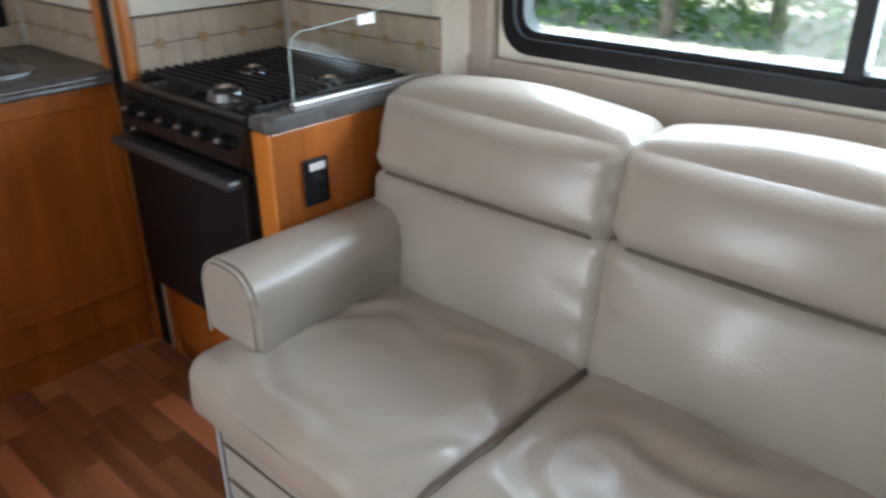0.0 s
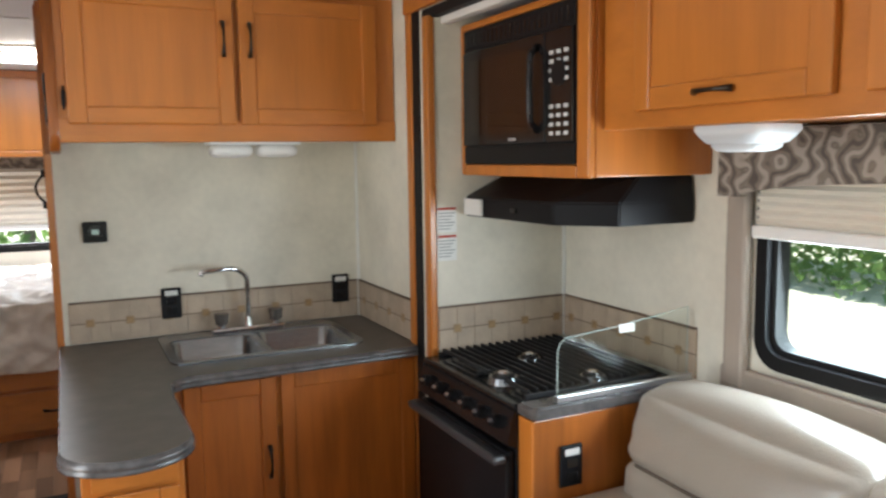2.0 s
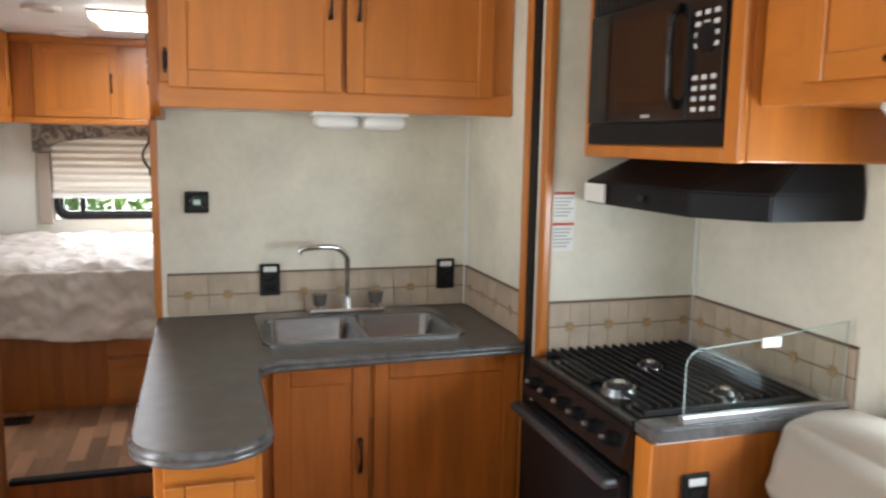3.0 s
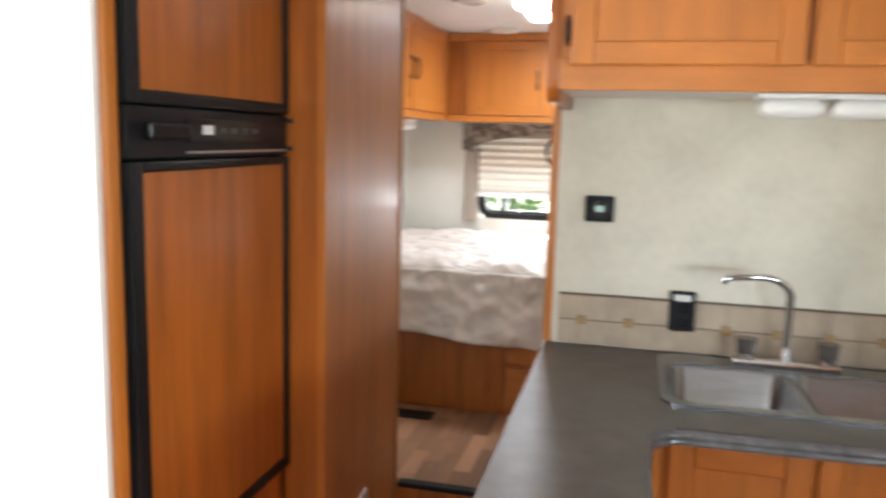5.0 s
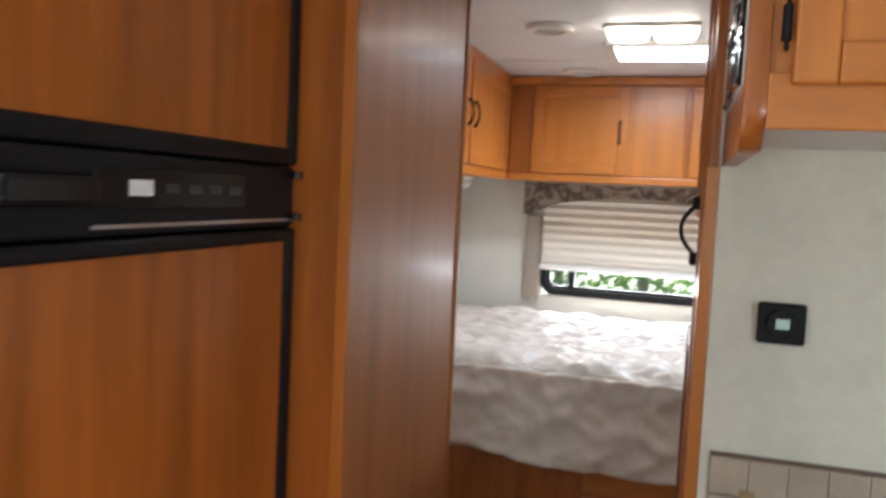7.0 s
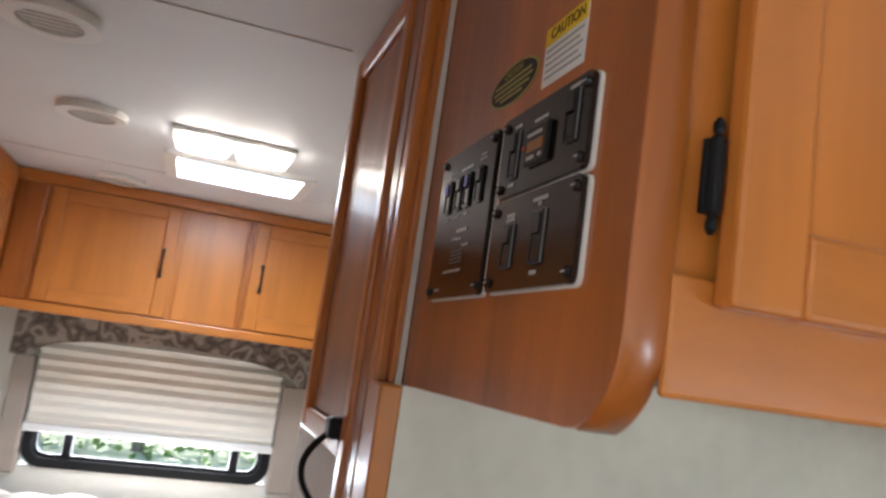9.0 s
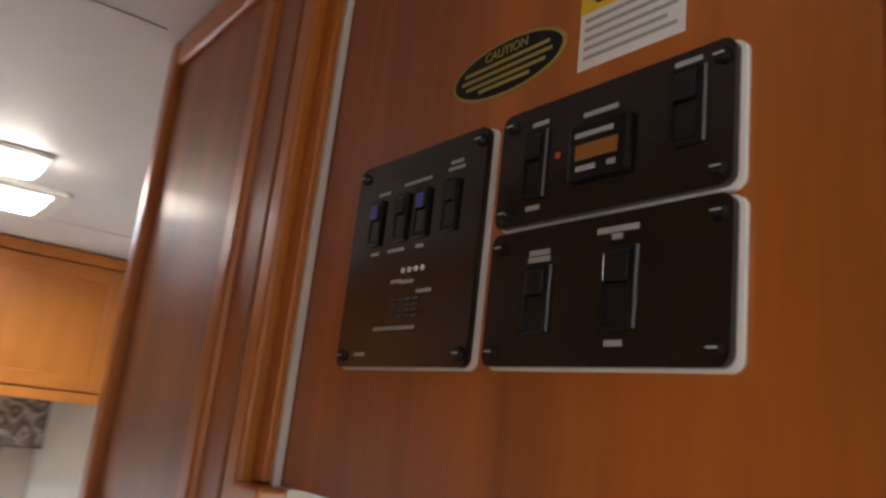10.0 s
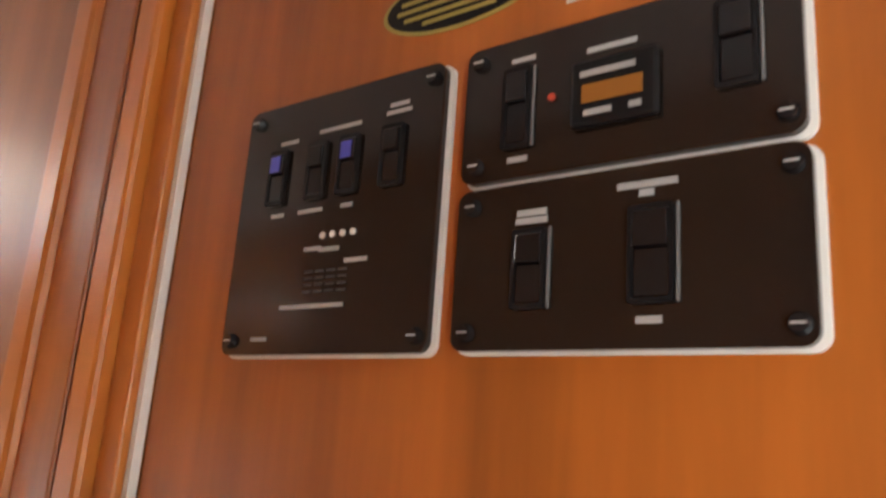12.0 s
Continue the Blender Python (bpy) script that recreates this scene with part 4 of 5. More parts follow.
def sofa():
    s = thing("sofa", (1.15, -2.3, FLOOR), "taupe leather sofa with plump back cushions", "sofa")
    part("base", puff((0.775, -3.12, FLOOR + 0.03), (1.50, -1.345, 0.36), 0.02, n=8), leather_side, s)
    for z in (0.16, 0.26):
        part("base_seam", tube([(0.7735, -1.36, z), (0.7735, -3.1, z)], 0.003, 6), seam_mat, s)
    part("corner_strip", box((0.772, -1.352, FLOOR + 0.02), (0.786, -1.338, 0.37), 0.003), grey_plastic, s, "grey edge strip")
    ys = [-1.335, -1.965, -2.56, -3.13]
    for i in range(3):
        y1, y0 = ys[i] - 0.002, ys[i + 1] + 0.002
        c = smooth(part("seat_cushion", crease(puff((0.722, y0 - 0.006, 0.345), (1.36, y1 + (0.012 if i == 0 else 0.006), 0.497), 0.050, (0.010, 0.0, 0.014), 60, 0.006, seed=i * 3.1), i), leather, s))
        y0, y1 = y0 - 0.014, -1.318 if i == 0 else y1 + 0.014
        smooth(part("lower_back", gather(puff((1.254, y0, 0.455), (1.43, y1, 0.756), 0.040, (0.026, 0.0, 0.0), 44, 0.005, lean=0.17, seed=i * 2.3), y0, y1), leather, s))
        smooth(part("head_roll", gather(puff((1.290, y0, 0.735), (1.485, y1, 0.935), 0.052, (0.034, 0.0, 0.036), 44, 0.002, lean=0.27, seed=i * 5.3), y0, y1), leather, s))
        part("back_seam", tube([(1.284, y0 + 0.05, 0.745), (1.280, (y0 + y1) / 2, 0.744), (1.284, y1 - 0.05, 0.745)], 0.0045, 6), seam_mat, s)
        if i < 2:
            part("piping", tube([(0.730, y0 + 0.012, 0.37), (0.726, y0 + 0.012, 0.43), (0.746, y0 + 0.012, 0.474), (0.80, y0 + 0.012, 0.488), (1.0, y0 + 0.012, 0.489), (1.24, y0 + 0.012, 0.488)], 0.004, 6), seam_mat, s)
    prof = [(-0.082, 0.0), (0.082, 0.0)] + arc(0.022, 0.105, 0.062, -5, 90, 7, ry=0.068) + arc(-0.022, 0.105, 0.062, 90, 185, 7, ry=0.068)
    prof = [(-1.365 + u * 1.13, 0.487 + v * 1.08) for u, v in prof]
    b = prism(prof, 0.832, 1.31, plane="x")
    bmesh.ops.bevel(b, geom=[e for e in b.edges if abs(e.verts[0].co.x - 0.832) < 1e-4 and abs(e.verts[1].co.x - 0.832) < 1e-4], offset=0.012, segments=3, affect="EDGES")
    for e in b.edges:
        e.smooth = e.calc_face_angle(0) < 0.6
    a = smooth(part("armrest", b, leather, s))
    loop = [(0.8345, y + (0.004 if y < -1.365 else -0.004), z - 0.004) for y, z in prof[1:]]
    part("stitching", tube(loop, 0.0028, 6), leather_side, a, "raised stitched seam")


sofa()


# ---- refrigerator side ----
def fridge():
    X = -0.74
    c = thing("refrigerator_cabinet", (-0.97, -0.53, FLOOR), "cherry cabinet surround of the refrigerator", "cabinet")
    part("side", box((XL + 0.002, -0.925, FLOOR), (X - 0.001, -0.905, CEIL - 0.002), 0.002), white_wall, c, "bright white side board")
    part("stile", box((X - 0.022, -0.9045, FLOOR), (X + 0.012, -0.868, CEIL - 0.002), 0.008), maple, c)
    part("back", box((XL + 0.004, -0.9, FLOOR), (X - 0.08, -0.168, CEIL - 0.002)), cherry, c)
    part("lower_panel", box((X - 0.02, -0.867, FLOOR), (X, -0.166, 0.515), 0.002), cherry, c)
    part("top_panel", box((X - 0.02, -0.867, 1.99), (X, -0.166, CEIL - 0.002), 0.002), cherry, c)
    part("stile", box((XL + 0.003, -0.940, FLOOR), (XL + 0.03, -0.926, CEIL - 0.002), 0.004), maple, c)
    v = part("vent", box((X + 0.0005, -0.66, 0.20), (X + 0.006, -0.24, 0.47), 0.002), cherry, c, "louvred wood vent")
    for i in range(8):
        z = 0.225 + i * 0.03
        part("slat", prism([(X + 0.0062, z), (X + 0.018, z + 0.004), (X + 0.0062, z + 0.022)], -0.64, -0.26, plane="y"), cherry, v)
    r = thing("refrigerator", (-0.77, -0.51, 0.52), "two-door refrigerator with cherry panels in black frames", "refrigerator")
    y0, y1 = -0.865, -0.166
    part("case", box((X - 0.075, y0, 0.52), (X - 0.012, y1, 1.985)), black_satin, r)
    for z0, z1, nm in ((0.535, 1.415, "lower_door"), (1.525, 1.98, "freezer_door")):
        t = 0.028
        d = part(nm, box((X - 0.011, y0 + 0.004, z0), (X + 0.012, y1 - 0.004, z1), 0.003), black_satin, r)
        f = box((X + 0.0125, y0 + 0.004, z0), (X + 0.026, y0 + 0.047, z1), 0.006)
        box((X + 0.0125, y1 - 0.030, z0), (X + 0.026, y1 - 0.004, z1), 0.006, bm=f)
        box((X + 0.0125, y0 + 0.047, z0), (X + 0.0255, y1 - 0.030, z0 + t), 0.006, bm=f)
        box((X + 0.0125, y0 + 0.047, z1 - 0.022), (X + 0.0255, y1 - 0.030, z1), 0.006, bm=f)
        part("door_frame", f, black_satin, d)
        part("wood_panel", box((X + 0.0122, y0 + 0.042, z0 + 0.02), (X + 0.016, y1 - 0.028, z1 - 0.018)), cherry, d)
    part("control_band", box((X - 0.011, y0 + 0.004, 1.418), (X + 0.02, y1 - 0.004, 1.522), 0.006), black_satin, r)
    part("control_panel", box((X + 0.0205, y0 + 0.20, 1.452), (X + 0.024, y1 - 0.17, 1.502), 0.003), black_gloss, r)
    part("display", box((X + 0.0242, -0.605, 1.468), (X + 0.0252, -0.560, 1.488)), label_white, r, "white printed mark")
    for k in range(4):
        part("button", box((X + 0.0242, -0.535 + 0.05 * k, 1.472), (X + 0.0262, -0.505 + 0.05 * k, 1.484), 0.001), grey_dark, r)
    part("latch", box((X + 0.0205, y0 + 0.05, 1.455), (X + 0.045, y0 + 0.19, 1.492), 0.008), black_gloss, r, "black pull latch")
    part("trim_line", box((X + 0.0205, y0 + 0.20, 1.428), (X + 0.0225, y1 - 0.01, 1.433)), alu, r)
    for z in (1.435, 1.508):
        part("hinge", cyl((X + 0.03, y1 - 0.016, z - 0.006), (X + 0.03, y1 - 0.016, z + 0.006), 0.010), bronze, r, "shiny hinge pin")


def partition():
    structure("partition", box((-0.66, -0.144, FLOOR), (-0.62, 0.548, CEIL - 0.002), 0.002), dark_cherry, "glossy dark cherry bathroom partition", "wall")
    structure("partition_end", box((-0.735, -0.1645, FLOOR), (-0.624, -0.1445, CEIL - 0.002), 0.002), cherry, "cherry return panel beside the refrigerator", "wall")
    structure("trim_partition", box((-0.634, -0.1685, FLOOR), (-0.612, -0.165, CEIL - 0.002), 0.001), maple, "maple corner strip of the partition", "trim")
    structure("trim_partition_end", box((-0.664, 0.549, FLOOR), (-0.614, 0.562, CEIL - 0.002), 0.004), dark_cherry, "dark end strip of the partition", "trim")
    structure("wall_bathroom", box((XL, 0.50, FLOOR), (-0.665, 0.547, CEIL - 0.002)), bed_wall, "plain bathroom wall facing the bedroom")
    o = thing("switch_plate", (-0.62, 0.20, 0.3), "grey metal cover plate on the partition", "cover plate")
    part("plate", box((-0.6195, 0.135, 0.155), (-0.615, 0.225, 0.295), 0.002), alu, o)
    part("knob", cyl((-0.6148, 0.20, 0.19), (-0.606, 0.20, 0.19), 0.009), chrome, o)


fridge()
partition()

# bedroom step
structure("step_riser", box((-0.63, 0.555, FLOOR), (XM, 0.579, BEDFLOOR - 0.010), 0.002), cherry, "cherry step riser to the bedroom", "step")
structure("step_nosing", box((-0.61, 0.548, BEDFLOOR - 0.009), (XM, 0.592, BEDFLOOR + 0.012), 0.005), seal, "black step nosing at the bedroom floor", "step")


# ---- bedroom ----
def bed():
    b = thing("bed_base", (0.0, 1.9, BEDFLOOR), "cherry bed platform with drawers", "bed")
    part("platform", box((XL + 0.01, 1.42, BEDFLOOR), (XM - 0.005, YR - 0.005, 0.62), 0.004), cherry, b)
    for z0, z1 in ((0.20, 0.40), (0.42, 0.60)):
        d = part("drawer", box((-0.335, 1.403, z0), (0.10, 1.419, z1), 0.004), maple_rail, b)
        part("drawer_panel", box((-0.290, 1.399, z0 + 0.04), (0.055, 1.4025, z1 - 0.04), 0.002), maple_rail, d)
        handle(d, "y", 1.403, -1, -0.08, (z0 + z1) / 2, vertical=False)
    m = thing("mattress", (0.0, 1.95, 0.62), "bare mattress under a crumpled cream plastic cover", "mattress")
    bm = puff((XL + 0.015, 1.36, 0.625), (XM - 0.01, YR - 0.035, 0.895), 0.07, (0, 0, 0.01), 120, 0.014)
    for v in bm.verts:
        q = v.co + 0.06 * noise.noise_vector(v.co * 5)
        v.co += 0.004 * noise.noise_vector(v.co * 24)
        v.co.z += (0.012 * max(0, 0.28 - abs(noise.noise(q * 16))) + 0.010 * max(0, 0.25 - abs(noise.noise(q * 33 + Vector((3, 1, 0)))))) * 2.2 * (v.co.z > 0.8)
        v.co.z += 0.014 * (1 - abs(noise.noise(v.co * 9)) * 3) * (v.co.z > 0.8)
    smooth(part("cover", bm, bedding, m))
    # draped skirt, longer in the middle
    s = bmesh.new()
    rows = []
    n, k = 220, 24
    for i in range(n + 1):
        f = i / n
        x = XL + 0.03 + (XM - XL - 0.06) * f
        col = []
        for j in range(k + 1):
            g = j / k
            low = 0.615 - 0.10 * math.sin(math.pi * min(1, max(0, f * 1.15))) + 0.012 * noise.noise((x * 5, 0.3, 0))
            z = 0.86 + (low - 0.86) * g
            y = 1.352 - 0.012 * g - 0.030 * noise.noise((x * 6 + g * 1.2, g * 2.0, 1.7)) * (0.3 + g) - 0.016 * noise.noise((x * 15, g * 5, 4)) - 0.030 * max(0, 0.3 - abs(noise.noise((x * 7 + g * 2.4, g * 3.0 - x, 9)))) - 0.016 * max(0, 0.3 - abs(noise.noise((x * 17 - g * 3, g * 6 + x, 5))))
            col.append(s.verts.new((x, y, z)))
        rows.append(col)
    for a, c in zip(rows, rows[1:]):
        for j in range(k):
            s.faces.new((a[j], c[j], c[j + 1], a[j + 1]))
    sk = smooth(part("skirt", s, bedding, m, "hanging crumpled cover edge"))
    so = sk.modifiers.new("thick", "SOLIDIFY")
    so.thickness = 0.004


def bed_cabinets():
    c = thing("rear_cabinet", (0, 2.43, 1.57), "honey maple cabinets above the bedroom window", "cabinet")
    part("body", box((-0.98, 2.262, 1.572), (XM - 0.005, YR - 0.002, CEIL - 0.003), 0.003), maple, c)
    part("top_rail", box((-0.98, 2.245, 2.015), (XM - 0.005, 2.2615, CEIL - 0.003), 0.005), maple_rail, c)
    part("bottom_rail", box((-0.86, 2.247, 1.566), (XM - 0.005, 2.2615, 1.60), 0.004), maple_rail, c)
    part("corner_panel", box((-0.858, 2.252, 1.602), (-0.765, 2.261, 2.012), 0.003), cherry, c)
    door(c, "y", 2.2612, -1, -0.750, -0.305, 1.605, 2.012, (-0.345, 1.80, True))
    part("stile", box((-0.285, 2.250, 1.602), (-0.06, 2.261, 2.012), 0.003), maple, c)
    part("stile", box((-0.055, 2.254, 1.602), (-0.035, 2.261, 2.012), 0.003), cherry, c)
    door(c, "y", 2.2612, -1, -0.030, 0.42, 1.605, 2.012, (0.012, 1.80, True))
    d = thing("side_cabinet", (-1.0, 1.5, 1.57), "honey maple cabinets along the bedroom side wall", "cabinet")
    part("body", box((XL + 0.002, 0.75, 1.572), (-0.872, 2.244, CEIL - 0.003), 0.003), maple, d)
    part("rail", box((-0.8715, 0.75, 1.566), (-0.862, 2.244, 1.60), 0.003), maple_rail, d)
    part("rail", box((-0.8715, 0.75, 2.015), (-0.862, 2.244, CEIL - 0.003), 0.003), maple_rail, d)
    for y0, y1, p in ((0.80, 1.49, 1.455), (1.51, 2.20, 1.545)):
        door(d, "x", -0.8715, 1, y0, y1, 1.605, 2.012, (p, 1.80, True))
    w = thing("wardrobe", (0.2, 0.3, 1.46), "tall wood wardrobe cupboard beside the doorway", "wardrobe")
    part("body", box((-0.010, 0.104, 1.46), (0.45, 0.49, CEIL - 0.003), 0.003), dark_cherry, w)
    for a0, a1 in ((0.150, 0.182), (0.458, 0.49)):
        part("stile", box((-0.030, a0, FLOOR if a0 < 0.2 else 1.46), (-0.0105, a1, CEIL - 0.003), 0.006), maple, w)
    part("door_panel", box((-0.019, 0.183, 1.495), (-0.0105, 0.457, CEIL - 0.04), 0.002), gloss_cherry, w, "glossy dark inset panel")
    part("rail", box((-0.029, 0.1825, 1.46), (-0.0105, 0.4575, 1.494), 0.005), maple_rail, w)
    part("rail", box((-0.029, 0.1825, CEIL - 0.039), (-0.0105, 0.4575, CEIL - 0.003), 0.005), maple_rail, w)
    part("filler", box((-0.0245, 0.1035, FLOOR + 0.001), (-0.0205, 0.1495, CEIL - 0.004), 0.002), cherry, w)
    k = part("lower_door", box((-0.0265, 0.184, FLOOR + 0.03), (-0.0205, 0.455, 1.215), 0.002), gloss_cherry, w, "glossy dark lower door")
    part("stile", box((-0.0315, 0.418, FLOOR + 0.03), (-0.0267, 0.455, 1.215), 0.003), cherry, k)
    part("rail", box((-0.0310, 0.184, 1.180), (-0.0267, 0.417, 1.215), 0.003), cherry_rail, k)
    structure("wall_wardrobe", box((-0.02, 0.116, FLOOR), (0.02, 0.547, 1.458)), bed_wall, "pale wall end below the wardrobe")
    cord = thing("hanging_cord", (-0.03, 0.35, 1.2), "black coiled cord hanging from a wall socket", "cord")
    pts = [(-0.032 - 0.030 * math.sin(math.pi * i / 14) ** 0.8, 0.200 + 0.02 * math.sin(math.pi * i / 14), 1.490 - 0.10 * i / 14) for i in range(15)]
    smooth(part("cable", tube(pts, 0.0042, 8), black_satin, cord))
    part("plug", box((-0.043, 0.184, 1.480), (-0.0195, 0.214, 1.506), 0.005), black_satin, cord)
    part("plug", box((-0.043, 0.186, 1.370), (-0.0205, 0.212, 1.396), 0.005), black_satin, cord)


def bed_lamp():
    l = thing("ceiling_light", (-0.19, 1.25, CEIL), "lit white twin-lens ceiling light", "ceiling lamp")
    part("base", box((-0.340, 1.175, CEIL - 0.014), (-0.035, 1.30, CEIL - 0.0005), 0.006), white_plastic, l)
    for x in (-0.262, -0.113):
        smooth(part("diffuser", puff((x - 0.062, 1.185, CEIL - 0.040), (x + 0.062, 1.29, CEIL - 0.0145), 0.012, (0.004, 0.006, 0.006), n=8), lamp_glow, l, "glowing frosted lens"))
    s = thing("skylight", (-0.15, 1.66, CEIL), "bright square ceiling skylight with a white rim", "skylight")
    part("rim", ring(round_rect(-0.365, 0.065, 1.475, 1.845, 0.02), round_rect(-0.33, 0.03, 1.51, 1.81, 0.015), CEIL - 0.012, CEIL + 0.001, "z"), white_plastic, s)
    part("shaft", ring(round_rect(-0.335, 0.035, 1.505, 1.815, 0.015), round_rect(-0.33, 0.03, 1.51, 1.81, 0.012), CEIL, CEIL + 0.12, "z"), white_plastic, s)
    part("dome", prism(round_rect(-0.336, 0.036, 1.504, 1.816, 0.016), CEIL + 0.121, CEIL + 0.125), sky_dome_mat, s, "daylit translucent dome")
    for y in (0.62, 1.22, 2.10):
        v = thing("ceiling_vent", (-0.52, y, CEIL), "round white louvred ceiling vent", "air vent", "ceiling vents")
        part("ring", ring(arc(-0.52, y, 0.080, 0, 345, 23), arc(-0.52, y, 0.052, 0, 345, 23), CEIL - 0.018, CEIL - 0.0005, "z"), white_plastic, v)
        # dark grey disc: the shade behind the louvres is put into its colour
        part("backing", cyl((-0.52, y, CEIL - 0.003), (-0.52, y, CEIL - 0.0006), 0.052), grey_mid, v)
        for k in range(5):
            o = -0.036 + 0.018 * k
            h = math.sqrt(0.05 ** 2 - o * o)
            part("slat", box((-0.52 - h, y + o - 0.004, CEIL - 0.014), (-0.52 + h, y + o + 0.003, CEIL - 0.0035), 0.001), white_plastic, v)
    r = thing("reading_lamp", (XL, 1.0, 1.2), "small black wall lamp beside the bed", "lamp")
    part("base", cyl((XL + 0.0005, 2.0, 1.12), (XL + 0.02, 2.0, 1.12), 0.03), black_satin, r)
    part("arm", tube([(XL + 0.02, 2.0, 1.12), (XL + 0.06, 1.99, 1.125), (XL + 0.09, 1.98, 1.12)], 0.007), black_satin, r)
    part("shade", cyl((XL + 0.085, 1.98, 1.12), (XL + 0.15, 1.97, 1.115), 0.018, 0.034), black_satin, r)
    strip_light((-1.0, 1.85, 1.5655), 0.2, 0.1, "y", "white light under the bedroom side cabinet")


for y in (0.46, 1.86):
    structure("trim_ceiling", box((-0.61 if y < 1 else -0.86, y - 0.012, CEIL - 0.0022), (-0.05 if y < 1 else XM - 0.01, y + 0.012, CEIL - 0.0004), 0.0008), ceil_mat, "flat white batten over a ceiling joint", "trim")


def floor_vent():
    v = thing("floor_vent", (-0.79, 1.29, BEDFLOOR), "black floor register in front of the bed", "air vent")
    part("frame", ring(round_rect(-0.90, -0.66, 1.24, 1.34, 0.008), round_rect(-0.885, -0.675, 1.255, 1.325, 0.006), BEDFLOOR + 0.0005, BEDFLOOR + 0.006, "z"), black_satin, v)
    part("tray", box((-0.886, 1.254, BEDFLOOR + 0.0004), (-0.674, 1.326, BEDFLOOR + 0.0015)), seal, v)
    for k in range(9):
        x = -0.872 + 0.023 * k
        part("slat", box((x, 1.2555, BEDFLOOR + 0.0016), (x + 0.008, 1.3245, BEDFLOOR + 0.005)), black_satin, v)


floor_vent()
bed()
bed_cabinets()
bed_lamp()


# ---- switch panels on the cabinet end ----
SHIFT = {"tank_monitor_panel": 0.0190, "generator_panel": 0.0235, "pump_panel": 0.0310}


def switch_panels():
    def plate(name, y0, y1, z0, z1, label):
        t = thing(name, (0.0, (y0 + y1) / 2, z0), label, "switch panel")
        part("backing", prism(round_rect(y0, y1, z0, z1, 0.006), -0.0030, -0.0003, plane="x"), label_white, t, "white backing edge")
        part("face", prism(round_rect(y0 + 0.0025, y1 + 0.000, z0 + 0.0015, z1, 0.006), -0.0075, -0.0031, plane="x"), panel_black, t)
        for y in (y0 + 0.0085, y1 - 0.008):
            for z in (z0 + 0.009, z1 - 0.008):
                s = part("screw", cyl((-0.0076, y, z), (-0.0105, y, z), 0.0042, 0.0032, 12), black_gloss, t)
                part("slot", box((-0.0110, y - 0.0025, z - 0.0005), (-0.0106, y + 0.0025, z + 0.0005)), grey_plastic, s)
        return t

    def bar(t, y, z, w, h=0.0025, m=None):
        y, z = y - SHIFT[t.name], z - 0.002
        part("printing", box((-0.0082, y - w / 2, z - h / 2), (-0.0077, y + w / 2, z + h / 2)), m or grey_plastic, t)

    def rocker(t, y, z, w=0.013, h=0.034, led=None):
        y, z = y - SHIFT[t.name], z - 0.002
        r = part("rocker", ring(round_rect(y - w / 2, y + w / 2, z - h / 2, z + h / 2, 0.0015, 2), round_rect(y - w / 2 + 0.0017, y + w / 2 - 0.0017, z - h / 2 + 0.002, z + h / 2 - 0.002, 0.001, 2), -0.0098, -0.0077, "x"), black_satin, t)
        part("key", box((-0.0092, y - w / 2 + 0.002, z - h / 2 + 0.0025), (-0.0077, y + w / 2 - 0.002, z + h * 0.05), 0.0006), black_gloss, r)
        part("key_top", box((-0.0112, y - w / 2 + 0.002, z + h * 0.06), (-0.0077, y + w / 2 - 0.002, z + h / 2 - 0.0025), 0.0008), black_gloss, r)
        if led == "side":
            # thin grey bar along one side of the rocker
            part("edge", box((-0.0092, y - w / 2 - 0.0018, z - h / 2), (-0.0077, y - w / 2 - 0.0004, z + h / 2), 0.0006), grey_mid, r, "narrow grey side edge")
        return r

    a = plate("tank_monitor_panel", -0.162, -0.019, 1.6445, 1.787, "glossy black monitor panel with blue rocker keys")
    for y, led in ((-0.030, True), (-0.060, False), (-0.083, True), (-0.112, False)):
        r = rocker(a, y, 1.745, 0.014, 0.032)
        if led:
            part("led", box((-0.0118, y - 0.0225, 1.7455), (-0.0113, y - 0.0155, 1.7545)), blue_led, r, "blue lit key")
    for y, z, w in ((-0.036, 1.765, 0.014), (-0.074, 1.767, 0.030), (-0.114, 1.772, 0.012), (-0.114, 1.768, 0.016), (-0.033, 1.723, 0.010), (-0.058, 1.723, 0.018), (-0.084, 1.723, 0.008),
                    (-0.063, 1.702, 0.012), (-0.094, 1.694, 0.015), (-0.075, 1.701, 0.014), (-0.066, 1.672, 0.045), (-0.030, 1.656, 0.012)):
        bar(a, y, z, w, 0.0022)
    for k in range(4):
        part("led_dot", cyl((-0.0077, -0.0885 - 0.007 * k, 1.7065), (-0.0085, -0.0885 - 0.007 * k, 1.7065), 0.0018, seg=10), label_white, a)
        for q in range(4):
            bar(a, -0.062 - 0.008 * k, 1.690 - 0.0035 * q, 0.006, 0.001, grey_dark)
    b = plate("generator_panel", -0.3207, -0.173, 1.7195, 1.787, "glossy black generator panel with an amber display")
    rocker(b, -0.178, 1.755, 0.014, 0.038, "side")
    rocker(b, -0.272, 1.762, 0.016, 0.036, "side")
    m = part("meter", box((-0.0115, -0.2665, 1.7365), (-0.0077, -0.2285, 1.7665), 0.002), black_satin, b)
    part("meter_display", box((-0.0122, -0.2605, 1.7465), (-0.0116, -0.2345, 1.7545)), amber, m, "amber lit display")
    for y, z, w in ((-0.222, 1.7615, 0.024), (-0.218, 1.744, 0.012), (-0.234, 1.744, 0.005)):
        y, z = y - 0.0235, z - 0.002
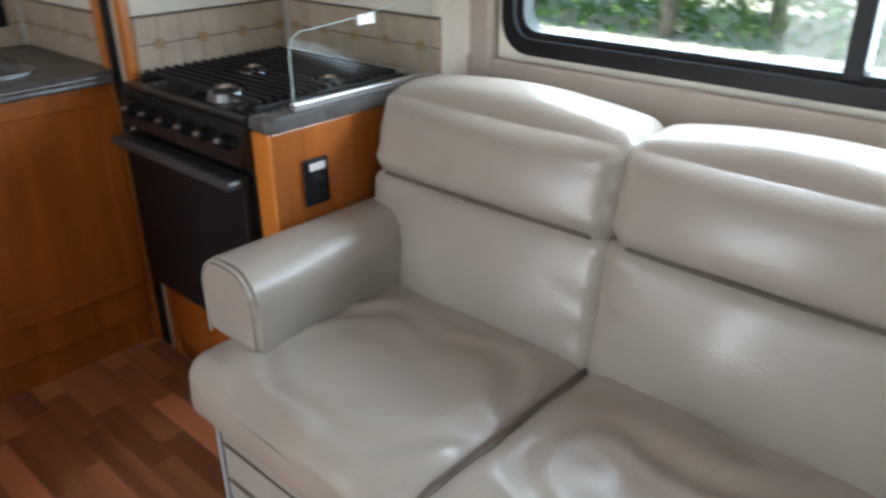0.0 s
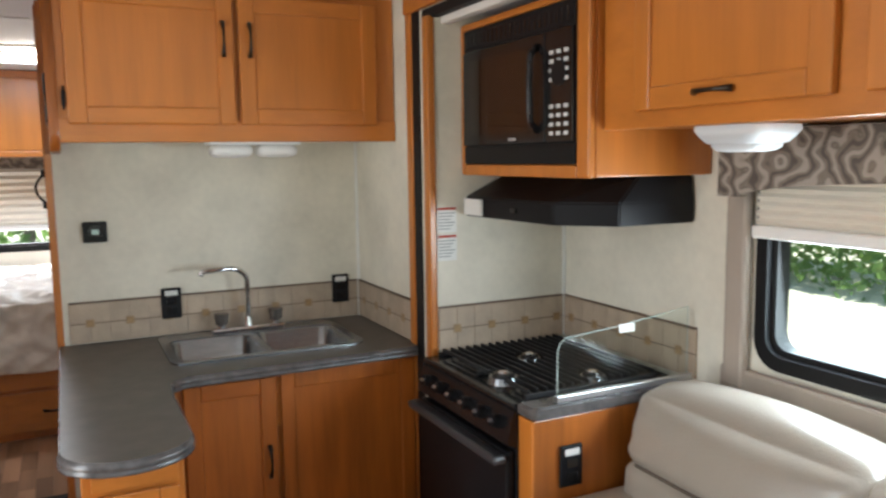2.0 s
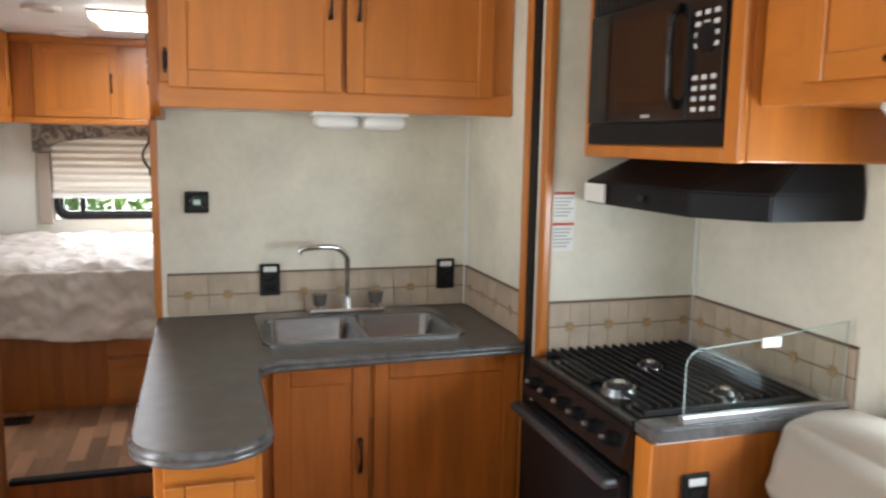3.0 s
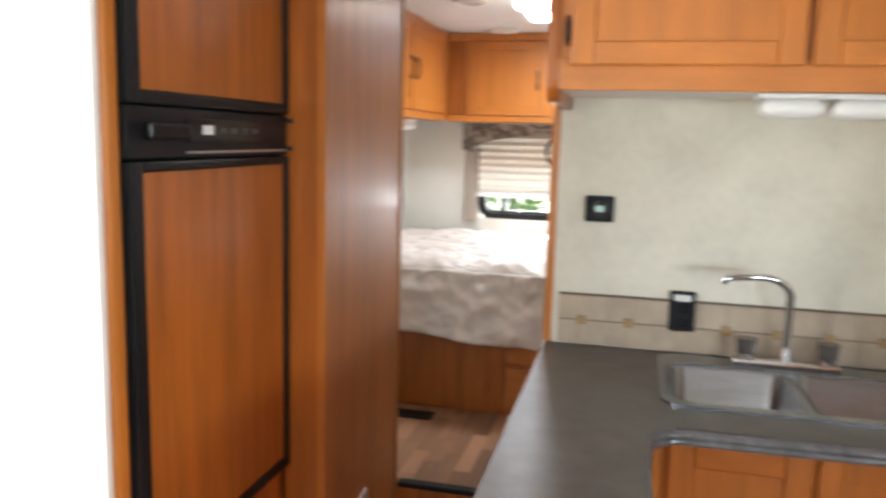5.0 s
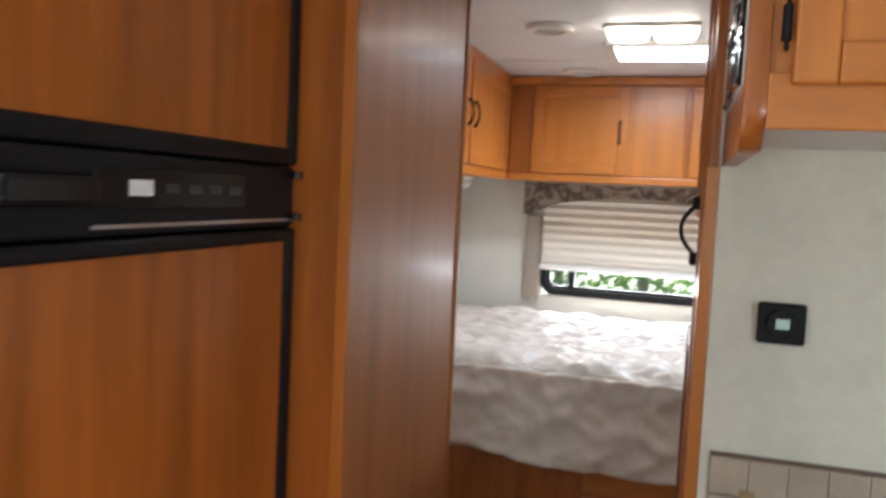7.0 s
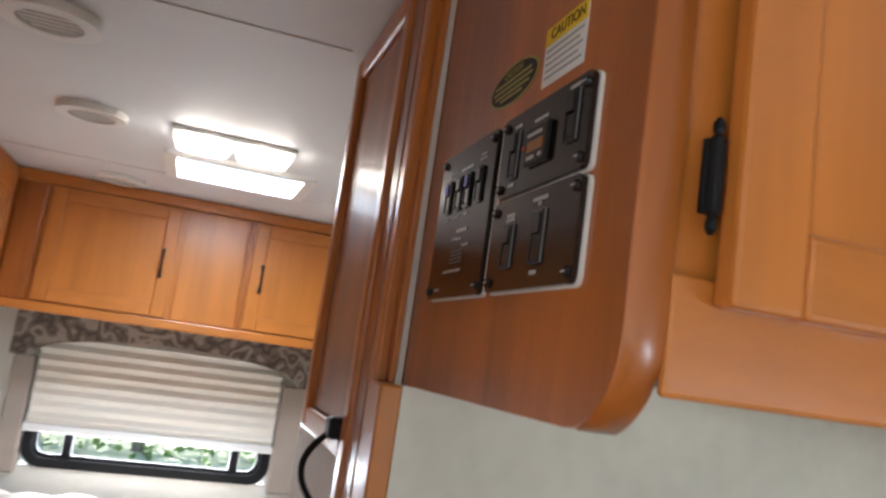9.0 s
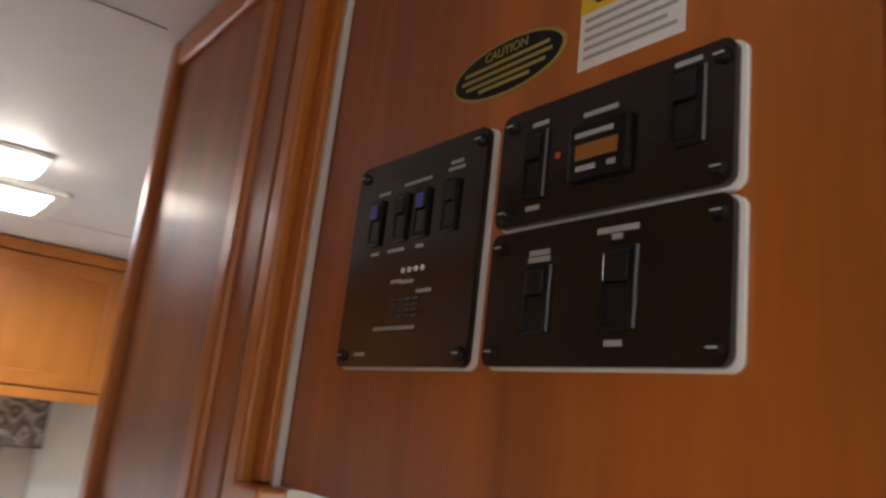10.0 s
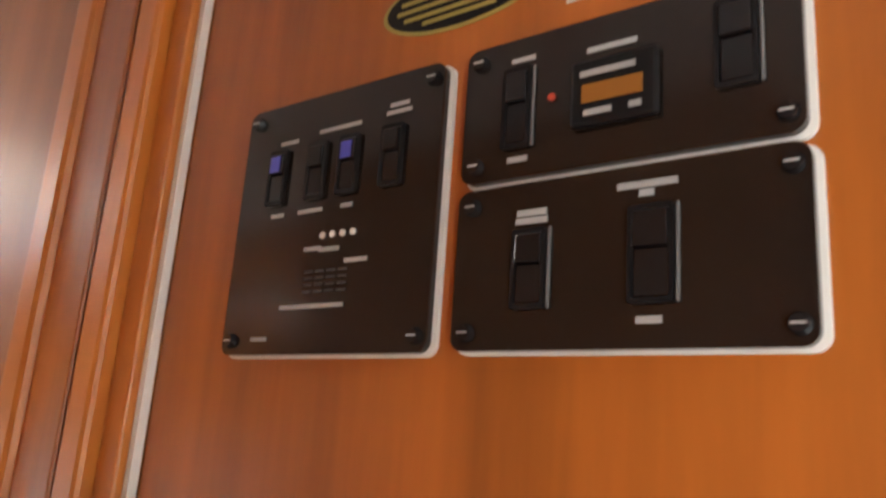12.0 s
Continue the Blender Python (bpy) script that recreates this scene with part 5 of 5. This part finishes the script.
        part("printing", box((-0.0122, y - w / 2, z - 0.0013), (-0.0116, y + w / 2, z + 0.0013)), grey_plastic, m)
    for y, z, w in ((-0.180, 1.778, 0.012), (-0.179, 1.731, 0.010), (-0.222, 1.774, 0.022), (-0.272, 1.7835, 0.014)):
        bar(b, y, z, w)
    part("led_dot", cyl((-0.0077, -0.2185, 1.7545), (-0.0088, -0.2185, 1.7545), 0.0018, seg=10), red_print, b, "red lamp")
    c = plate("pump_panel", -0.3217, -0.173, 1.645, 1.7175, "glossy black pump panel with two rocker keys")
    rocker(c, -0.180, 1.682, 0.016, 0.034, "side")
    rocker(c, -0.232, 1.684, 0.018, 0.038, "side")
    for y, z, w in ((-0.180, 1.706, 0.014), (-0.180, 1.7025, 0.015), (-0.230, 1.7115, 0.024), (-0.230, 1.708, 0.006), (-0.231, 1.659, 0.010)):
        bar(c, y, z, w, 0.0028)
    # stickers
    o = thing("caution_sticker", (0, -0.16, 1.826), "oval black sticker with olive lettering", "sticker")
    part("sheet", prism(arc(-0.160, 1.8265, 0.0505, 0, 350, 35, ry=0.0185), -0.0008, -0.0002, plane="x"), olive, o)
    f = part("field", prism(arc(-0.160, 1.8265, 0.0475, 0, 350, 35, ry=0.0165), -0.0012, -0.0009, plane="x"), black_satin, o)
    turn = Matrix(((0, 0, -1, 0), (-1, 0, 0, 0), (0, 1, 0, 0), (0, 0, 0, 1)))
    letters(o, "CAUTION", 0.0085, Matrix.Translation((-0.0014, -0.160, 1.8370)) @ turn, olive)
    for z, w in ((1.8305, 0.075), (1.8255, 0.080), (1.8205, 0.070), (1.8160, 0.045)):
        part("text_line", box((-0.0017, -0.160 - w / 2, z - 0.0011), (-0.0013, -0.160 + w / 2, z + 0.0011)), olive, o)
    p = thing("warning_label", (0, -0.253, 1.82), "white rectangular warning label with a yellow heading", "sticker")
    part("sheet", box((-0.0008, -0.287, 1.803), (-0.0002, -0.220, 1.851)), label_white, p)
    part("heading", box((-0.0012, -0.287, 1.836), (-0.0009, -0.220, 1.851)), yellow, p)
    letters(p, "CAUTION", 0.012, Matrix.Translation((-0.0014, -0.256, 1.8435)) @ turn, black_satin)
    for i in range(5):
        part("text_line", box((-0.0012, -0.283 + 0.006 * (i % 2), 1.8305 - 0.0055 * i), (-0.0009, -0.224, 1.8325 - 0.0055 * i)), grey_plastic, p)


switch_panels()


# ---- outdoors ----
def outdoors():
    gb = bmesh.new()
    bmesh.ops.create_grid(gb, x_segments=60, y_segments=60, size=400)
    for v in gb.verts:
        v.co.z = -0.75 + 0.25 * noise.noise(v.co * 0.02)
    g = part("ground", gb, grass_mat, None)
    tagged(g, "sunlit mown lawn reaching to the trees", "lawn", kind="structure")

    def hedge(name, cx, cy, dx, dy, h, n, label):
        t = thing(name, (cx, cy, -0.8), label, "hedge")
        rnd = random.Random(int(cx * 10 + cy))
        b = bmesh.new()
        for i in range(n):
            u, w = rnd.uniform(-1, 1), rnd.uniform(-1, 1)
            top = h * (0.75 + 0.35 * noise.noise((u * 4, w * 2, cx)))
            z = -0.8 + top * rnd.random() ** 0.8
            p = Vector((cx + u * dx, cy + w * dy, z))
            s = rnd.uniform(0.05, 0.13)
            a = Vector((rnd.gauss(0, 1), rnd.gauss(0, 1), rnd.gauss(0, 1))).normalized() * s
            c = a.cross(Vector((rnd.gauss(0, 1), rnd.gauss(0, 1), rnd.gauss(0, 1)))).normalized() * s * 0.55
            b.faces.new([b.verts.new(q) for q in (p - a, p + c, p + a, p - c)])
        part("leaves", b, leaf_mat, t)
        for k in range(8):
            x, y = cx + dx * rnd.uniform(-0.9, 0.9), cy + dy * rnd.uniform(-0.9, 0.9)
            part("trunk", tube([(x, y, -0.85), (x + 0.1, y, h * 0.3), (x + 0.15, y + 0.2, h * 0.7)], [0.12, 0.09, 0.04], 8), bark, t)

    hedge("hedge", 12.0, 2, 1.6, 20, 5.5, 75000, "dense green hedge and trees beyond the lawn")
    hedge("hedge", -2, 15, 20, 1.5, 5.5, 50000, "green bushes behind the bedroom window")
    tr = thing("tree", (10.5, -5.6, -0.8), "pale trunk of a tree standing on the lawn", "tree")
    part("trunk", tube([(10.5, -5.6, -0.9), (10.5, -5.55, 0.5), (10.6, -5.5, 2.5), (10.7, -5.3, 5)], [0.42, 0.33, 0.28, 0.2], 14), bark, tr)
    b = bmesh.new()
    rnd = random.Random(5)
    for i in range(5000):
        p = Vector((10.7 + rnd.gauss(0, 1.5), -5.3 + rnd.gauss(0, 1.5), 5.5 + rnd.gauss(0, 1.0)))
        a = Vector((rnd.gauss(0, 1), rnd.gauss(0, 1), rnd.gauss(0, 1))).normalized() * 0.16
        c = a.cross(Vector((rnd.gauss(0, 1), rnd.gauss(0, 1), rnd.gauss(0, 1)))).normalized() * 0.09
        b.faces.new([b.verts.new(q) for q in (p - a, p + c, p + a, p - c)])
    part("crown", b, leaf_mat, tr)


outdoors()


# ---- tiles and planks ----
def mesh_of(bm, name, material):
    me = bpy.data.meshes.new(name)
    bm.to_mesh(me)
    bm.free()
    me.materials.append(material)
    return me


def backsplash(axis, wall, face, a0, a1, label, first=0.0):
    t = thing("backsplash", pt(axis, wall, (a0 + a1) / 2, 0.91), label, "backsplash")
    part("backing", slab(axis, wall, wall + face * 0.004, a0, a1, 0.912, 1.050), grout, t)
    part("cap", slab(axis, wall, wall + face * 0.009, a0, a1, 1.0505, 1.056, 0.001), bronze_line, t, "thin dark cap line")
    part("band", slab(axis, wall + face * 0.0041, wall + face * 0.0088, a0, a1, 0.9795, 0.9825), bronze_line, t, "thin brown line between the tile rows")
    step = 0.064
    n = 0
    cache = {}
    off = BASE[t.name]
    a = a0 + first
    while a < a1 - 0.01:
        e = min(a + step, a1)
        w = round(e - a, 3)
        for z, h in ((0.9465, 0.066), (1.0155, 0.066)):
            if w not in cache:
                cache[w] = mesh_of(slab(axis, -0.004, 0.004, -w / 2 + 0.0007, w / 2 - 0.0007, -h / 2, h / 2, 0.0007), "tile", tile_mat)
            o = new("tile", cache[w])
            o.parent = t
            o.location = pt(axis, wall + face * 0.0042, (a + e) / 2, z) - off
        n += 1
        if n % 2 == 0 and a > a0 + 0.01:
            if "d" not in cache:
                cache["d"] = mesh_of(slab(axis, -0.0052, 0.0052, -0.013, 0.013, -0.013, 0.013, 0.001), "accent_tile", tile_dark)
            o = new("accent_tile", cache["d"])
            o.parent = t
            o.location = pt(axis, wall + face * 0.0046, a, 0.981) - off
        a = e


backsplash("y", YW - 0.0003, -1, 0.014, XM - 0.012, "beige stone-look tile backsplash behind the sink", 0.0)
backsplash("x", XM - 0.0003, -1, -0.49, YW - 0.012, "beige stone-look tile backsplash beside the sink", 0.0)
backsplash("y", YE - 0.0003, -1, XM + 0.014, XS - 0.012, "beige stone-look tile backsplash on the stove end wall", 0.0)
backsplash("x", XS - 0.0003, -1, -1.29, YE - 0.012, "beige stone-look tile backsplash behind the stove", 0.0)


def planks(parent, x0, x1, y0, y1, top, material, wide=0.068):
    cache = {}
    rnd = random.Random(11)
    x = x0
    while x < x1 - 0.005:
        w = min(wide, x1 - x)
        y = y0 - rnd.random() * 0.4
        while y < y1:
            L = rnd.choice((0.24, 0.31, 0.40))
            u, v = max(y, y0), min(y + L, y1)
            if v - u > 0.02:
                key = (round(v - u, 3), round(w, 3))
                if key not in cache:
                    cache[key] = mesh_of(box((-key[1] / 2 + 0.0004, -key[0] / 2 + 0.0004, -0.004), (key[1] / 2 - 0.0004, key[0] / 2 - 0.0004, 0.004), 0.0006, 1), "plank", material)
                o = new("plank", cache[key])
                o.parent = parent
                o.location = (x + w / 2, (u + v) / 2, top - 0.004)
            y += L
        x += w


planks(fl, -1.18, 1.05, -3.2, 0.548, FLOOR, plank_mat)
planks(bfl, -1.18, 1.04, 0.595, 1.42, BEDFLOOR, plank_bed)
